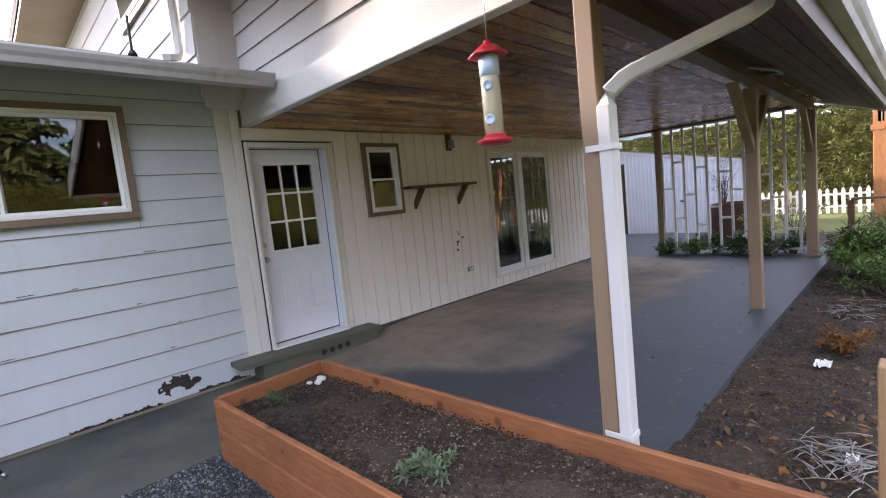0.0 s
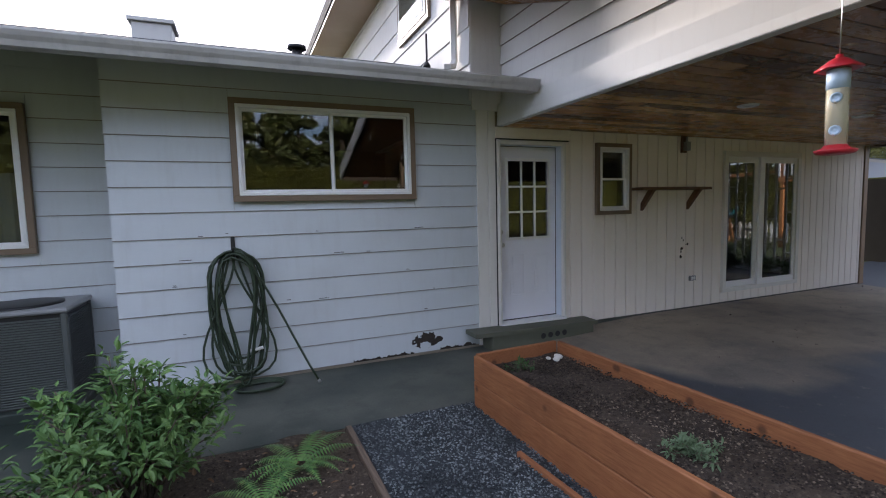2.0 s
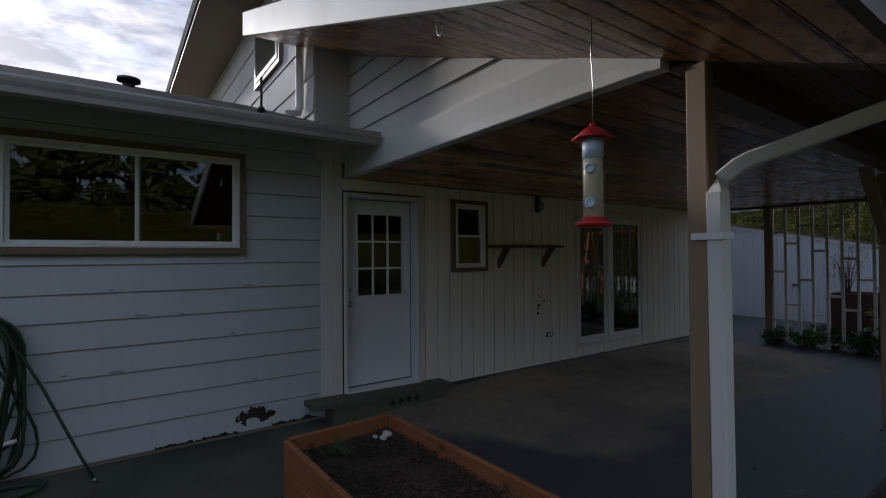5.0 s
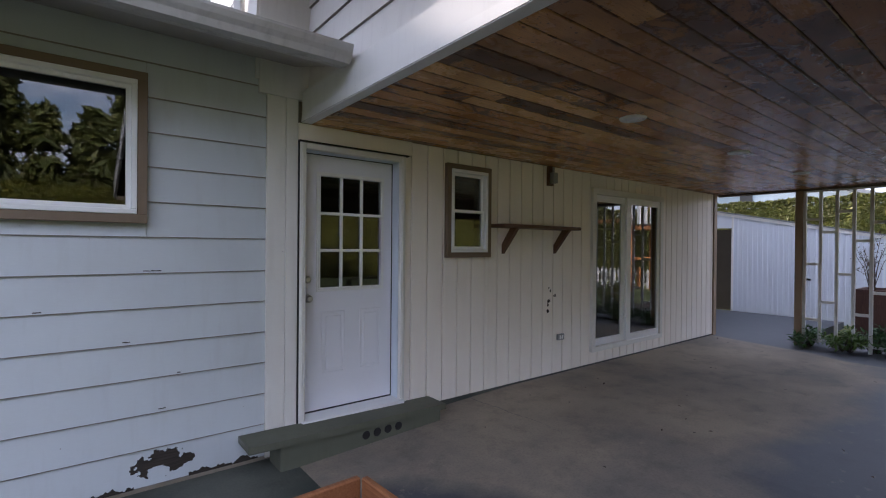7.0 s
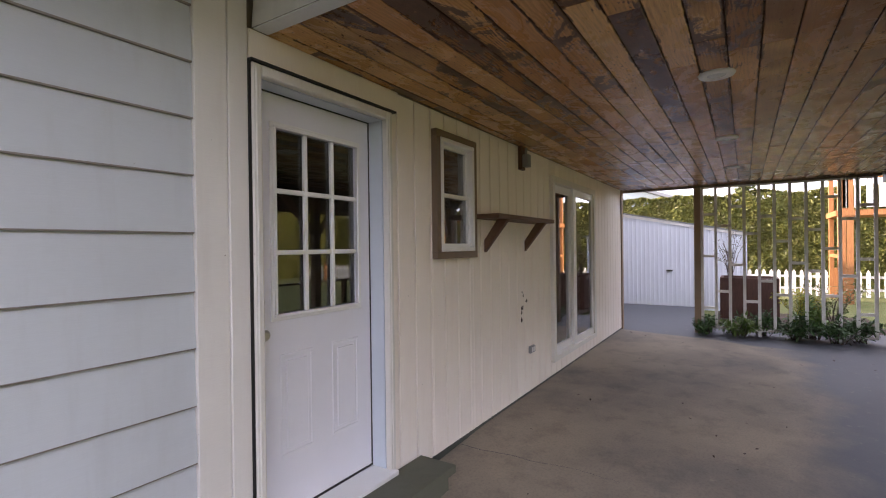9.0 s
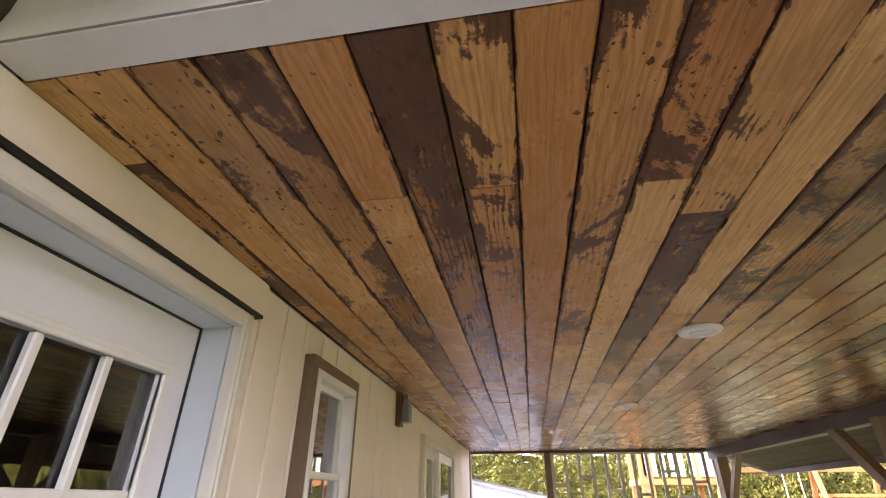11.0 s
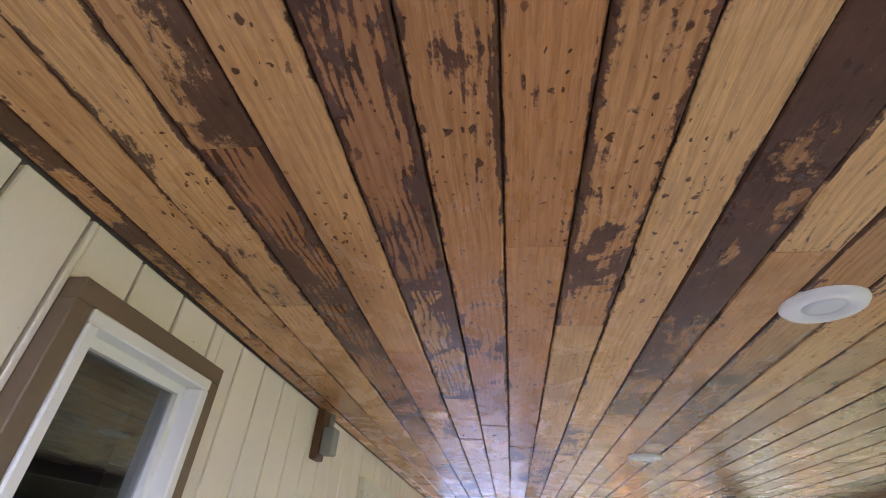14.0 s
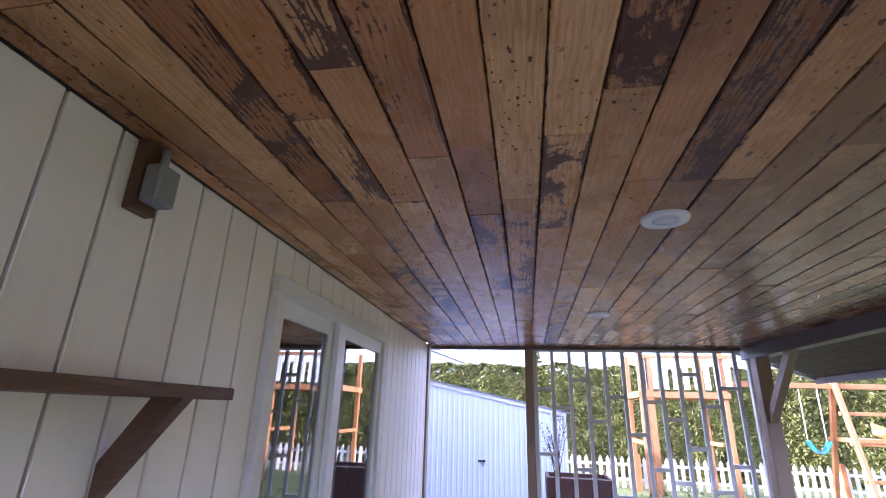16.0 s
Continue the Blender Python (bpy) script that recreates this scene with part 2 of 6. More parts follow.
def concrete(name, color, dark, wet_from=None):
    """Stained concrete; wet_from: y below which rain has darkened it, with an irregular edge."""
    k = Net(name)
    big, mid, fine = k.noise(0.55, 5, 0.6), k.noise(3.5, 6, 0.65), k.noise(60, 3)
    stain = k.ramp(big, 0.4, 0.62)
    rough = k.ramp(big, 0.38, 0.6, 0.75, 0.5)
    if wet_from is not None:
        sep = k.n.new("ShaderNodeSeparateXYZ")
        k.l.new(k.coord, sep.inputs[0])
        edge = k.math("ADD", sep.outputs["Y"], k.math("MULTIPLY", k.math("SUBTRACT", k.noise(0.9, 7, 0.6), 0.5), 1.3))
        ends = k.math("ADD", k.ramp(sep.outputs["X"], 2.3, 3.4, 1.5, 0.0), k.ramp(sep.outputs["X"], 8.8, 10.2, 0.0, 5.5))
        edge = k.math("SUBTRACT", edge, ends)
        wet = k.ramp(edge, wet_from - 0.30, wet_from + 0.26, 1, 0)
        stain = k.math("MAXIMUM", k.math("MULTIPLY", stain, 0.5), wet)
        rough = k.ramp(wet, 0, 1, 0.8, 0.5)
    c = k.mix(stain, color, dark)
    c = k.mix(k.ramp(mid, 0.5, 0.8, 0, 0.45), c, tuple(v * 0.6 for v in dark))
    c = k.mix(k.ramp(fine, 0.45, 0.8, 0, 0.25), c, tuple(v * 0.5 for v in dark))
    c = k.mix(k.ramp(k.noise(9, 6, 0.7), 0.6, 0.75, 0, 0.3), c, tuple(min(1, v * 1.3) for v in color))
    k.bump(k.math("ADD", k.math("MULTIPLY", mid, 0.6), k.math("MULTIPLY", fine, 0.4)), 0.2, 0.006)
    return k.done(c, rough, 0.0, 0.22)


def soil(name, a, b, c3):
    k = Net(name)
    big, fine = k.noise(1.7, 5, 0.65), k.noise(38, 5, 0.7)
    c = k.mix(k.ramp(big, 0.35, 0.65), a, b)
    c = k.mix(k.ramp(fine, 0.5, 0.72, 0, 0.8), c, c3)
    k.bump(fine, 0.9, 0.02)
    return k.done(c, 0.95, 0, 0.2)


def leafy(name, a, b, rough=0.5, few=0.0):
    """Many small pieces, each of its own shade between a and b; few: the share that stays at a."""
    k = Net(name)
    c = k.mix(k.ramp(k.island(), few, 1), a, b)
    c = k.mix(k.ramp(k.noise(1.1, 5, 0.65), 0.42, 0.62, 0, 0.75), c, tuple(v * 0.42 for v in a))
    k.bsdf.inputs["Subsurface Weight"].default_value = 0.0
    return k.done(c, rough, 0, 0.3)


M = {
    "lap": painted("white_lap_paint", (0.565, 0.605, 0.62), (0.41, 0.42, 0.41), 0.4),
    "board": painted("cream_board_paint", (0.91, 0.845, 0.76), (0.70, 0.59, 0.47), 0.22, grain=(40, 40, 1.5)),
    # backing coloured dark in place of the shade inside the board grooves
    "groove": painted("shaded_groove_paint", (0.30, 0.26, 0.20), (0.2, 0.16, 0.12), 0.5),
    # shadow line under each lap, put into the colour along with some grime
    "lapedge": painted("shadow_line_board_edge", (0.27, 0.24, 0.21), (0.14, 0.12, 0.10), 0.5),
    # one grey-taupe tone, darker than the siding below it
    "soffit": painted("grey_taupe_soffit", (0.34, 0.31, 0.28), (0.22, 0.2, 0.18), 0.4),
    "gable": painted("grey_white_gable_paint", (0.74, 0.73, 0.70), (0.46, 0.44, 0.42), 0.35, 0.85),
    "trim": painted("white_trim_paint", (0.78, 0.76, 0.70), (0.5, 0.45, 0.38), 0.3),
    "taupe": painted("taupe_trim_paint", (0.19, 0.135, 0.085), (0.12, 0.09, 0.06), 0.5),
    "post": painted("tan_post_paint", (0.30, 0.21, 0.13), (0.2, 0.15, 0.1), 0.4),
    "beam": painted("dark_beam_paint", (0.12, 0.085, 0.06), (0.07, 0.05, 0.04), 0.5),
    "door": plain("white_steel_door", (0.80, 0.80, 0.84), 0.4, 0, 0.08, 3),
    "bluejamb": plain("pale_blue_jamb_paint", (0.62, 0.68, 0.74), 0.45, 0, 0.12, 4),
    "vinyl": plain("white_vinyl", (0.82, 0.82, 0.80), 0.35, 0, 0.08, 4),
    "gutter": painted("grey_gutter_paint", (0.50, 0.49, 0.47), (0.2, 0.18, 0.17), 0.6, 0.4),
    "spout": painted("white_downspout_paint", (0.74, 0.73, 0.70), (0.45, 0.40, 0.33), 0.3, 0.4),
    "ceiling": ceiling_wood(),
    "concrete": concrete("patio_concrete", (0.34, 0.285, 0.21), (0.075, 0.081, 0.090), 2.62),
    "walk": concrete("walk_concrete", (0.12, 0.125, 0.105), (0.032, 0.042, 0.036)),
    "step": painted("green_grey_step_paint", (0.115, 0.12, 0.085), (0.07, 0.08, 0.05), 0.6, 0.7),
    "cedar": woody("orange_cedar", (0.37, 0.15, 0.052), (0.24, 0.088, 0.032), (14, 1, 14), 0.65, 0.55, 0.35, True),
    "shelf": woody("brown_shelf_wood", (0.16, 0.075, 0.035), (0.08, 0.04, 0.02), (1, 14, 14), 0.55),
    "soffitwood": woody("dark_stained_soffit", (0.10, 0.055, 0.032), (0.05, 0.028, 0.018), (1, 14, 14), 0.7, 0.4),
    "soil": soil("dark_soil", (0.072, 0.054, 0.038), (0.042, 0.033, 0.026), (0.15, 0.118, 0.085)),
    "lawn": soil("lawn_turf", (0.115, 0.14, 0.045), (0.155, 0.155, 0.06), (0.065, 0.085, 0.025)),
    "shingle": soil("dark_shingles", (0.06, 0.06, 0.06), (0.04, 0.04, 0.042), (0.10, 0.10, 0.10)),
    "roofgrey": plain("grey_roofing", (0.22, 0.23, 0.25), 0.8, 0, 0.3, 2),
    "glass": glassy("window_glass", (0.55, 0.58, 0.57), base=0.075),
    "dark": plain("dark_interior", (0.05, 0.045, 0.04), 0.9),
    # base colour lowered so the rooms look unlit, not their own paint tone
    "room": plain("unlit_interior", (0.12, 0.105, 0.085), 0.8),
    "metal": plain("white_corrugated_metal", (0.66, 0.70, 0.77), 0.45, 0.0, 0.1, 2),
    "picket": plain("white_picket_paint", (0.80, 0.79, 0.76), 0.5),
    "play": woody("play_cedar", (0.46, 0.20, 0.06), (0.30, 0.12, 0.04), (10, 10, 1), 0.6),
    "yellow": plain("yellow_plastic", (0.75, 0.55, 0.14), 0.35),
    "red": plain("red_plastic", (0.50, 0.025, 0.035), 0.3, 0, 0.15),
    "hose": plain("green_hose_rubber", (0.028, 0.045, 0.022), 0.45, 0, 0.4, 30),
    "black": plain("black_metal", (0.015, 0.015, 0.016), 0.45),
    "steel": plain("brushed_steel", (0.55, 0.53, 0.50), 0.3, 1.0),
    "acgrey": plain("green_grey_enamel", (0.085, 0.095, 0.09), 0.5, 0, 0.3),
    "hedge": leafy("hedge_foliage", (0.19, 0.185, 0.036), (0.085, 0.10, 0.02)),
    "leaf": leafy("shrub_leaves", (0.085, 0.17, 0.045), (0.03, 0.085, 0.025)),
    "freshleaf": leafy("fresh_green_leaves", (0.16, 0.27, 0.07), (0.05, 0.13, 0.035)),
    "conifer": leafy("conifer_needles", (0.10, 0.125, 0.035), (0.17, 0.18, 0.06)),
    "bark": woody("bark", (0.12, 0.09, 0.065), (0.06, 0.045, 0.035), (6, 6, 1), 0.9),
    "gravel": plain("blue_grey_gravel", (0.032, 0.037, 0.042), 0.8),
    "stone": leafy("gravel_stones", (0.035, 0.042, 0.046), (0.27, 0.30, 0.30), 0.75, 0.45),
    "crumb": leafy("soil_crumb_mix", (0.035, 0.026, 0.02), (0.30, 0.24, 0.17), 0.9, 0.55),
    "palestone": plain("pale_stone", (0.62, 0.60, 0.55), 0.7),
    "brightleaf": leafy("bright_shrub_leaves", (0.17, 0.27, 0.06), (0.09, 0.17, 0.03)),
    "dryleaf": leafy("dry_leaves", (0.13, 0.07, 0.03), (0.22, 0.14, 0.08), 0.8),
    "rustleaf": leafy("rust_orange_leaves", (0.34, 0.15, 0.03), (0.16, 0.075, 0.025), 0.8),
    "straw": leafy("bleached_straw", (0.50, 0.48, 0.44), (0.26, 0.24, 0.20), 0.8),
    "darkleaf": leafy("dark_leaf_scraps", (0.05, 0.035, 0.025), (0.09, 0.06, 0.04), 0.8),
    "paleleaf": leafy("pale_green_leaves", (0.16, 0.22, 0.12), (0.09, 0.14, 0.06), 0.6),
    "yellowleaf": leafy("yellow_flowers", (0.45, 0.38, 0.03), (0.16, 0.22, 0.04), 0.6),
    "bare": woody("bare_weathered_wood", (0.055, 0.042, 0.03), (0.025, 0.02, 0.016), (1, 14, 14), 0.9),
    "shelf2": woody("grey_brown_weathered_timber", (0.17, 0.12, 0.08), (0.09, 0.065, 0.045), (14, 1, 14), 0.75),
    "fir": woody("sawn_fir", (0.42, 0.27, 0.13), (0.30, 0.17, 0.08), (14, 14, 1), 0.7, 0.15),
    "planter": woody("dark_red_brown_timber", (0.10, 0.042, 0.026), (0.05, 0.022, 0.015), (14, 14, 1), 0.7),
    "clear": cloudy("cloudy_clear_plastic", (0.80, 0.76, 0.58), 0.35),
    "seed": leafy("bird_seed", (0.55, 0.47, 0.28), (0.48, 0.40, 0.22), 0.8),
    "labelblue": plain("pale_blue_print", (0.50, 0.62, 0.72), 0.4, 0, 0.7, 25),
    "lens": plain("frosted_lens", (0.75, 0.76, 0.78), 0.25),
    "acgrey2": plain("pale_grey_enamel", (0.26, 0.27, 0.27), 0.45),
    "teal": plain("teal_plastic", (0.02, 0.15, 0.18), 0.4),
    "bluehouse": plain("blue_grey_siding", (0.30, 0.36, 0.42), 0.7),
}


# ---- builders ----
def bm_box(bm, a, b, bevel=0.0):
    """A box from corner a to corner b."""
    x0, y0, z0 = (min(p, q) for p, q in zip(a, b))
    x1, y1, z1 = (max(p, q) for p, q in zip(a, b))
    vs = [bm.verts.new(p) for p in ((x0, y0, z0), (x1, y0, z0), (x1, y1, z0), (x0, y1, z0), (x0, y0, z1), (x1, y0, z1), (x1, y1, z1), (x0, y1, z1))]
    fs = [bm.faces.new([vs[i] for i in f]) for f in ((3, 2, 1, 0), (4, 5, 6, 7), (0, 1, 5, 4), (1, 2, 6, 5), (2, 3, 7, 6), (3, 0, 4, 7))]
    if bevel:
        bmesh.ops.bevel(bm, geom=list({e for f in fs for e in f.edges}), offset=bevel, segments=1, affect="EDGES")
    return bm


def bm_prism(bm, pts, vec):
    """A flat outline pts, swept along vec."""
    v0 = [bm.verts.new(p) for p in pts]
    v1 = [bm.verts.new(Vector(p) + Vector(vec)) for p in pts]
    bm.faces.new(v0)
    bm.faces.new(v1[::-1])
    for i in range(len(pts)):
        j = (i + 1) % len(pts)
        bm.faces.new((v0[j], v0[i], v1[i], v1[j]))
    bmesh.ops.recalc_face_normals(bm, faces=bm.faces)
    return bm


def bm_tube(bm, pts, r, sides=8, r1=None):
    """A round tube along pts, closed at both ends."""
    pts = [Vector(p) for p in pts]
    rings, up = [], None
    for i, p in enumerate(pts):
        d = (pts[min(i + 1, len(pts) - 1)] - pts[max(i - 1, 0)]).normalized()
        side = d.cross(up if up and abs(d.dot(up)) < 0.95 else Vector((0.3, 0.2, 1)) if abs(d.z) < 0.9 else Vector((1, 0.1, 0))).normalized()
        up = side.cross(d)
        rr = r if r1 is None else r + (r1 - r) * i / (len(pts) - 1)
        rings.append([bm.verts.new(p + rr * (math.cos(a) * side + math.sin(a) * up)) for a in (2 * math.pi * k / sides for k in range(sides))])
    for a, b in zip(rings, rings[1:]):
        for k in range(sides):
            f = bm.faces.new((a[k], a[(k + 1) % sides], b[(k + 1) % sides], b[k]))
            f.smooth = True
    bm.faces.new(rings[0][::-1])
    bm.faces.new(rings[-1])
    return bm


def bm_lathe(bm, centre, profile, sides=24):
    """A turned shape about the vertical through centre: profile of (radius, height)."""
    cx, cy, cz = centre
    rings = [[bm.verts.new((cx + r * math.cos(2 * math.pi * k / sides), cy + r * math.sin(2 * math.pi * k / sides), cz + h)) for k in range(sides)] for r, h in profile]
    for a, b in zip(rings, rings[1:]):
        for k in range(sides):
            f = bm.faces.new((a[k], a[(k + 1) % sides], b[(k + 1) % sides], b[k]))
            f.smooth = True
    bm.faces.new(rings[0][::-1])
    bm.faces.new(rings[-1])
    bmesh.ops.recalc_face_normals(bm, faces=bm.faces)
    return bm


def world_of(ob):
    m = ob.matrix_basis.copy()
    while ob.parent:
        m = ob.matrix_parent_inverse @ m
        ob = ob.parent
        m = ob.matrix_basis @ m
    return m


def part(name, bm, material, parent=None, label=""):
    """One mesh object from a bmesh in world space, under its thing or part."""
    me = bpy.data.meshes.new(name)
    bm.to_mesh(me)
    bm.free()
    me.materials.append(material)
    ob = new(name, me)
    if parent:
        ob.parent = parent
        ob.matrix_parent_inverse = world_of(parent).inverted()
    return tagged(ob, label)


def thing(name, at, label, category, group=""):
    """An Empty at the base of a thing, to hold its parts."""
    e = new(name)
    e.empty_display_size = 0.1
    e.location = at
    e.matrix_basis = Matrix.Translation(at)
    return tagged(e, label, category, group)


def mesh_part(name, verts, faces, material, parent=None, label=""):
    me = bpy.data.meshes.new(name)
    me.from_pydata(verts, [], faces)
    me.materials.append(material)
    ob = new(name, me)
    if parent:
        ob.parent = parent
        ob.matrix_parent_inverse = world_of(parent).inverted()
    return tagged(ob, label)


def box(name, a, b, material, parent=None, label="", bevel=0.0):
    return part(name, bm_box(bmesh.new(), a, b, bevel), material, parent, label)


def structure(ob, label=""):
    return tagged(ob, label, "", "", "structure")


def holed_wall(name, x0, x1, z0, z1, y0, y1, holes, material, label):
    """A wall along x of thickness y0..y1, with rectangular openings (x0, x1, z0, z1) right through it."""
    xs = sorted({x0, x1, *(v for h in holes for v in h[:2])})
    zs = sorted({z0, z1, *(v for h in holes for v in h[2:])})
    bm = bmesh.new()
    for xa, xb in zip(xs, xs[1:]):
        run = None
        for za, zb in zip(zs, zs[1:]):
            solid = not any(h[0] < (xa + xb) / 2 < h[1] and h[2] < (za + zb) / 2 < h[3] for h in holes)
            if solid and run is None:
                run = za
            if not solid and run is not None:
                bm_box(bm, (xa, y0, run), (xb, y1, za))
                run = None
        if run is not None:
            bm_box(bm, (xa, y0, run), (xb, y1, z1))
    return structure(part(name, bm, material), label)


rng = random.Random(4)
Y = 4.91                       # outer face of the house wall
CEIL = 2.43

# ---- ground ----
k = 400
structure(box("ground", (-k, -k, -0.6), (k, k, -0.14), M["lawn"]), "mown lawn with worn yellowish patches")


def slab_height(x):
    return -0.10 * min(1.0, max(0.0, (4.3 - x) / 2.3))


def build_slab(name, x_from, x_to, material, label):
    bm = bmesh.new()
    n = round((x_to - x_from) / 0.25)
    xs = [x_from + 0.25 * i for i in range(n + 1)]
    for xa, xb in zip(xs, xs[1:]):
        y0 = 3.52 if xb < 2.0 else 1.10 if xb < 11.0 else 3.9
        y1 = 5.6 if xb <= -1.6 else Y + 0.05 if xa < 9.4 else 6.5
        za, zb = slab_height(xa), slab_height(xb)
        p = [(xa, y0, za), (xb, y0, zb), (xb, y1, zb), (xa, y1, za)]
        top = [bm.verts.new(q) for q in p]
        low = [bm.verts.new((q[0], q[1], -0.3)) for q in p]
        bm.faces.new(top)
        for i, j in ((0, 1), (1, 2), (2, 3), (3, 0)):
            bm.faces.new((low[i], low[j], top[j], top[i]))
    bmesh.ops.remove_doubles(bm, verts=bm.verts, dist=0.0005)
    return structure(part(name, bm, material), label)


build_slab("walkway", -6.0, 2.0, M["walk"], "dark mossy concrete walkway along the kitchen wall")
build_slab("patio_floor", 2.0, 13.25, M["concrete"], "grey stained concrete patio slab with hairline crack")


def bumpy_patch(name, x0, x1, y0, y1, z, amp, step, material, label):
    nx, ny = int((x1 - x0) / step) + 1, int((y1 - y0) / step) + 1
    verts, faces = [], []
    for j in range(ny + 1):
        for i in range(nx + 1):
            x, y = x0 + (x1 - x0) * i / nx, y0 + (y1 - y0) * j / ny
            verts.append((x, y, z + amp * noise.noise((x * 2.3, y * 2.3, 3)) + amp * 0.6 * noise.noise((x * 9, y * 9, 7))))
    for j in range(ny):
        for i in range(nx):
            a = j * (nx + 1) + i
            faces.append((a, a + 1, a + nx + 2, a + nx + 1))
    ob = mesh_part(name, verts, faces, material)
    for f in ob.data.polygons:
        f.use_smooth = True
    return structure(ob, label)


bumpy_patch("soil_bed_east", 2.25, 11.2, -0.25, 1.12, -0.06, 0.05, 0.05, M["soil"], "dark garden soil with leaf litter")
bumpy_patch("soil_bed_west", -6.0, 0.0, -2.0, 3.55, -0.10, 0.03, 0.06, M["soil"], "dark soil with moss beside the walkway")
bumpy_patch("gravel_path", 0.0, 1.25, -2.5, 3.52, -0.095, 0.012, 0.05, M["gravel"], "blue-grey crushed gravel path")
bumpy_patch("soil_bed_far", 9.9, 13.5, 1.0, 3.6, -0.08, 0.05, 0.1, M["soil"], "planting bed behind the screen")

# ---- house walls ----
KW = (-0.70, 1.08, 1.62, 2.565)          # kitchen window, outer edge of its trim
DOOR = (2.075, 3.04, 0.06, 2.285)
SW = (3.505, 4.08, 1.385, 2.29)
FD = (5.85, 7.615, 0.17, 2.25)
END = 9.43


def inset(r, d):
    return (r[0] + d, r[1] - d, r[2] + d, r[3] - d)


HOLES = [inset(KW, 0.06), (DOOR[0] + 0.03, DOOR[1] - 0.03, 0.05, DOOR[3] - 0.03), inset(SW, 0.05), (FD[0] + 0.07, FD[1] - 0.07, 0.10, FD[3] - 0.07)]
wall_south = holed_wall("wall_south", -1.67, END, -0.3, 2.88, Y + 0.005, Y + 0.16, HOLES, M["groove"], "long white-painted timber house wall with door and windows")
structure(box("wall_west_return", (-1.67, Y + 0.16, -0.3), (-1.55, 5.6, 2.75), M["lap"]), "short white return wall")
LW = (-4.3, -2.39, 1.19, 2.55)
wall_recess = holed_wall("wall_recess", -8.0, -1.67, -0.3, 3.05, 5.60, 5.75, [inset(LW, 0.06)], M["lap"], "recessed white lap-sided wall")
structure(box("wall_east_end", (END - 0.15, Y + 0.16, -0.3), (END, 9.0, 2.75), M["board"]), "end wall of the house")


def lap_rows(parent, x0, x1, y, zs, holes, joints=()):
    """Horizontal lap boards, each thick at its lower edge, cut round the openings."""
    for za, zb in zip(zs, zs[1:]):
        cuts = [x0, x1]
        for h in holes:
            if h[2] < zb - 0.02 and h[3] > za + 0.02:
                cuts += [h[0], h[1]]
        j = [v for v, zz in joints if abs(zz - za) < 0.06]
        cuts = sorted(cuts + j)
        for xa, xb in zip(cuts, cuts[1:]):
            mid = (xa + xb) / 2
            if xb - xa < 0.02:
                continue
            over = [h for h in holes if h[0] < mid < h[1] and h[2] < zb - 0.02 and h[3] > za + 0.02]
            spans = [(za, zb)]
            for h in over:
                spans = [s for s in ((za, min(zb, h[2])), (max(za, h[3]), zb)) if s[1] - s[0] > 0.015]
            for sa, sb in spans:
                g = 0.0015
                bm = bm_prism(bmesh.new(), [(xa + g, y, sa - 0.003), (xa + g, y - 0.017, sa - 0.003), (xa + g, y - 0.019, sa + 0.003), (xa + g, y - 0.004, sb + 0.010), (xa + g, y, sb + 0.012)], (xb - xa - 2 * g, 0, 0))
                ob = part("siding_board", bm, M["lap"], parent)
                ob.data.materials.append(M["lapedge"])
                # lower edge faces carry the painted shadow line
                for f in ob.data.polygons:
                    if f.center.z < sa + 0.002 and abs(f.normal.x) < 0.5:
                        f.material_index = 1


LAPZ = [-0.065, 0.172, 0.398, 0.627, 0.852, 1.079, 1.302, 1.535, 1.761, 1.986, 2.207, 2.43, 2.652, 2.87]
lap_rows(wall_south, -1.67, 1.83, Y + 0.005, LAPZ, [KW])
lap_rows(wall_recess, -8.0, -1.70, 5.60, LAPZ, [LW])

# corner boards and header trim
for xa, xb, dy in ((1.83, 1.97, 0.022), (1.972, 2.063, 0.030)):
    box("corner_board", (xa, Y - dy, -0.08), (xb, Y + 0.004, 2.85), M["trim"], wall_south, "", 0.003)
box("header_board", (2.065, Y - 0.034, DOOR[3] + 0.016), (3.112, Y + 0.004, 2.428), M["board"], wall_south, "", 0.003)

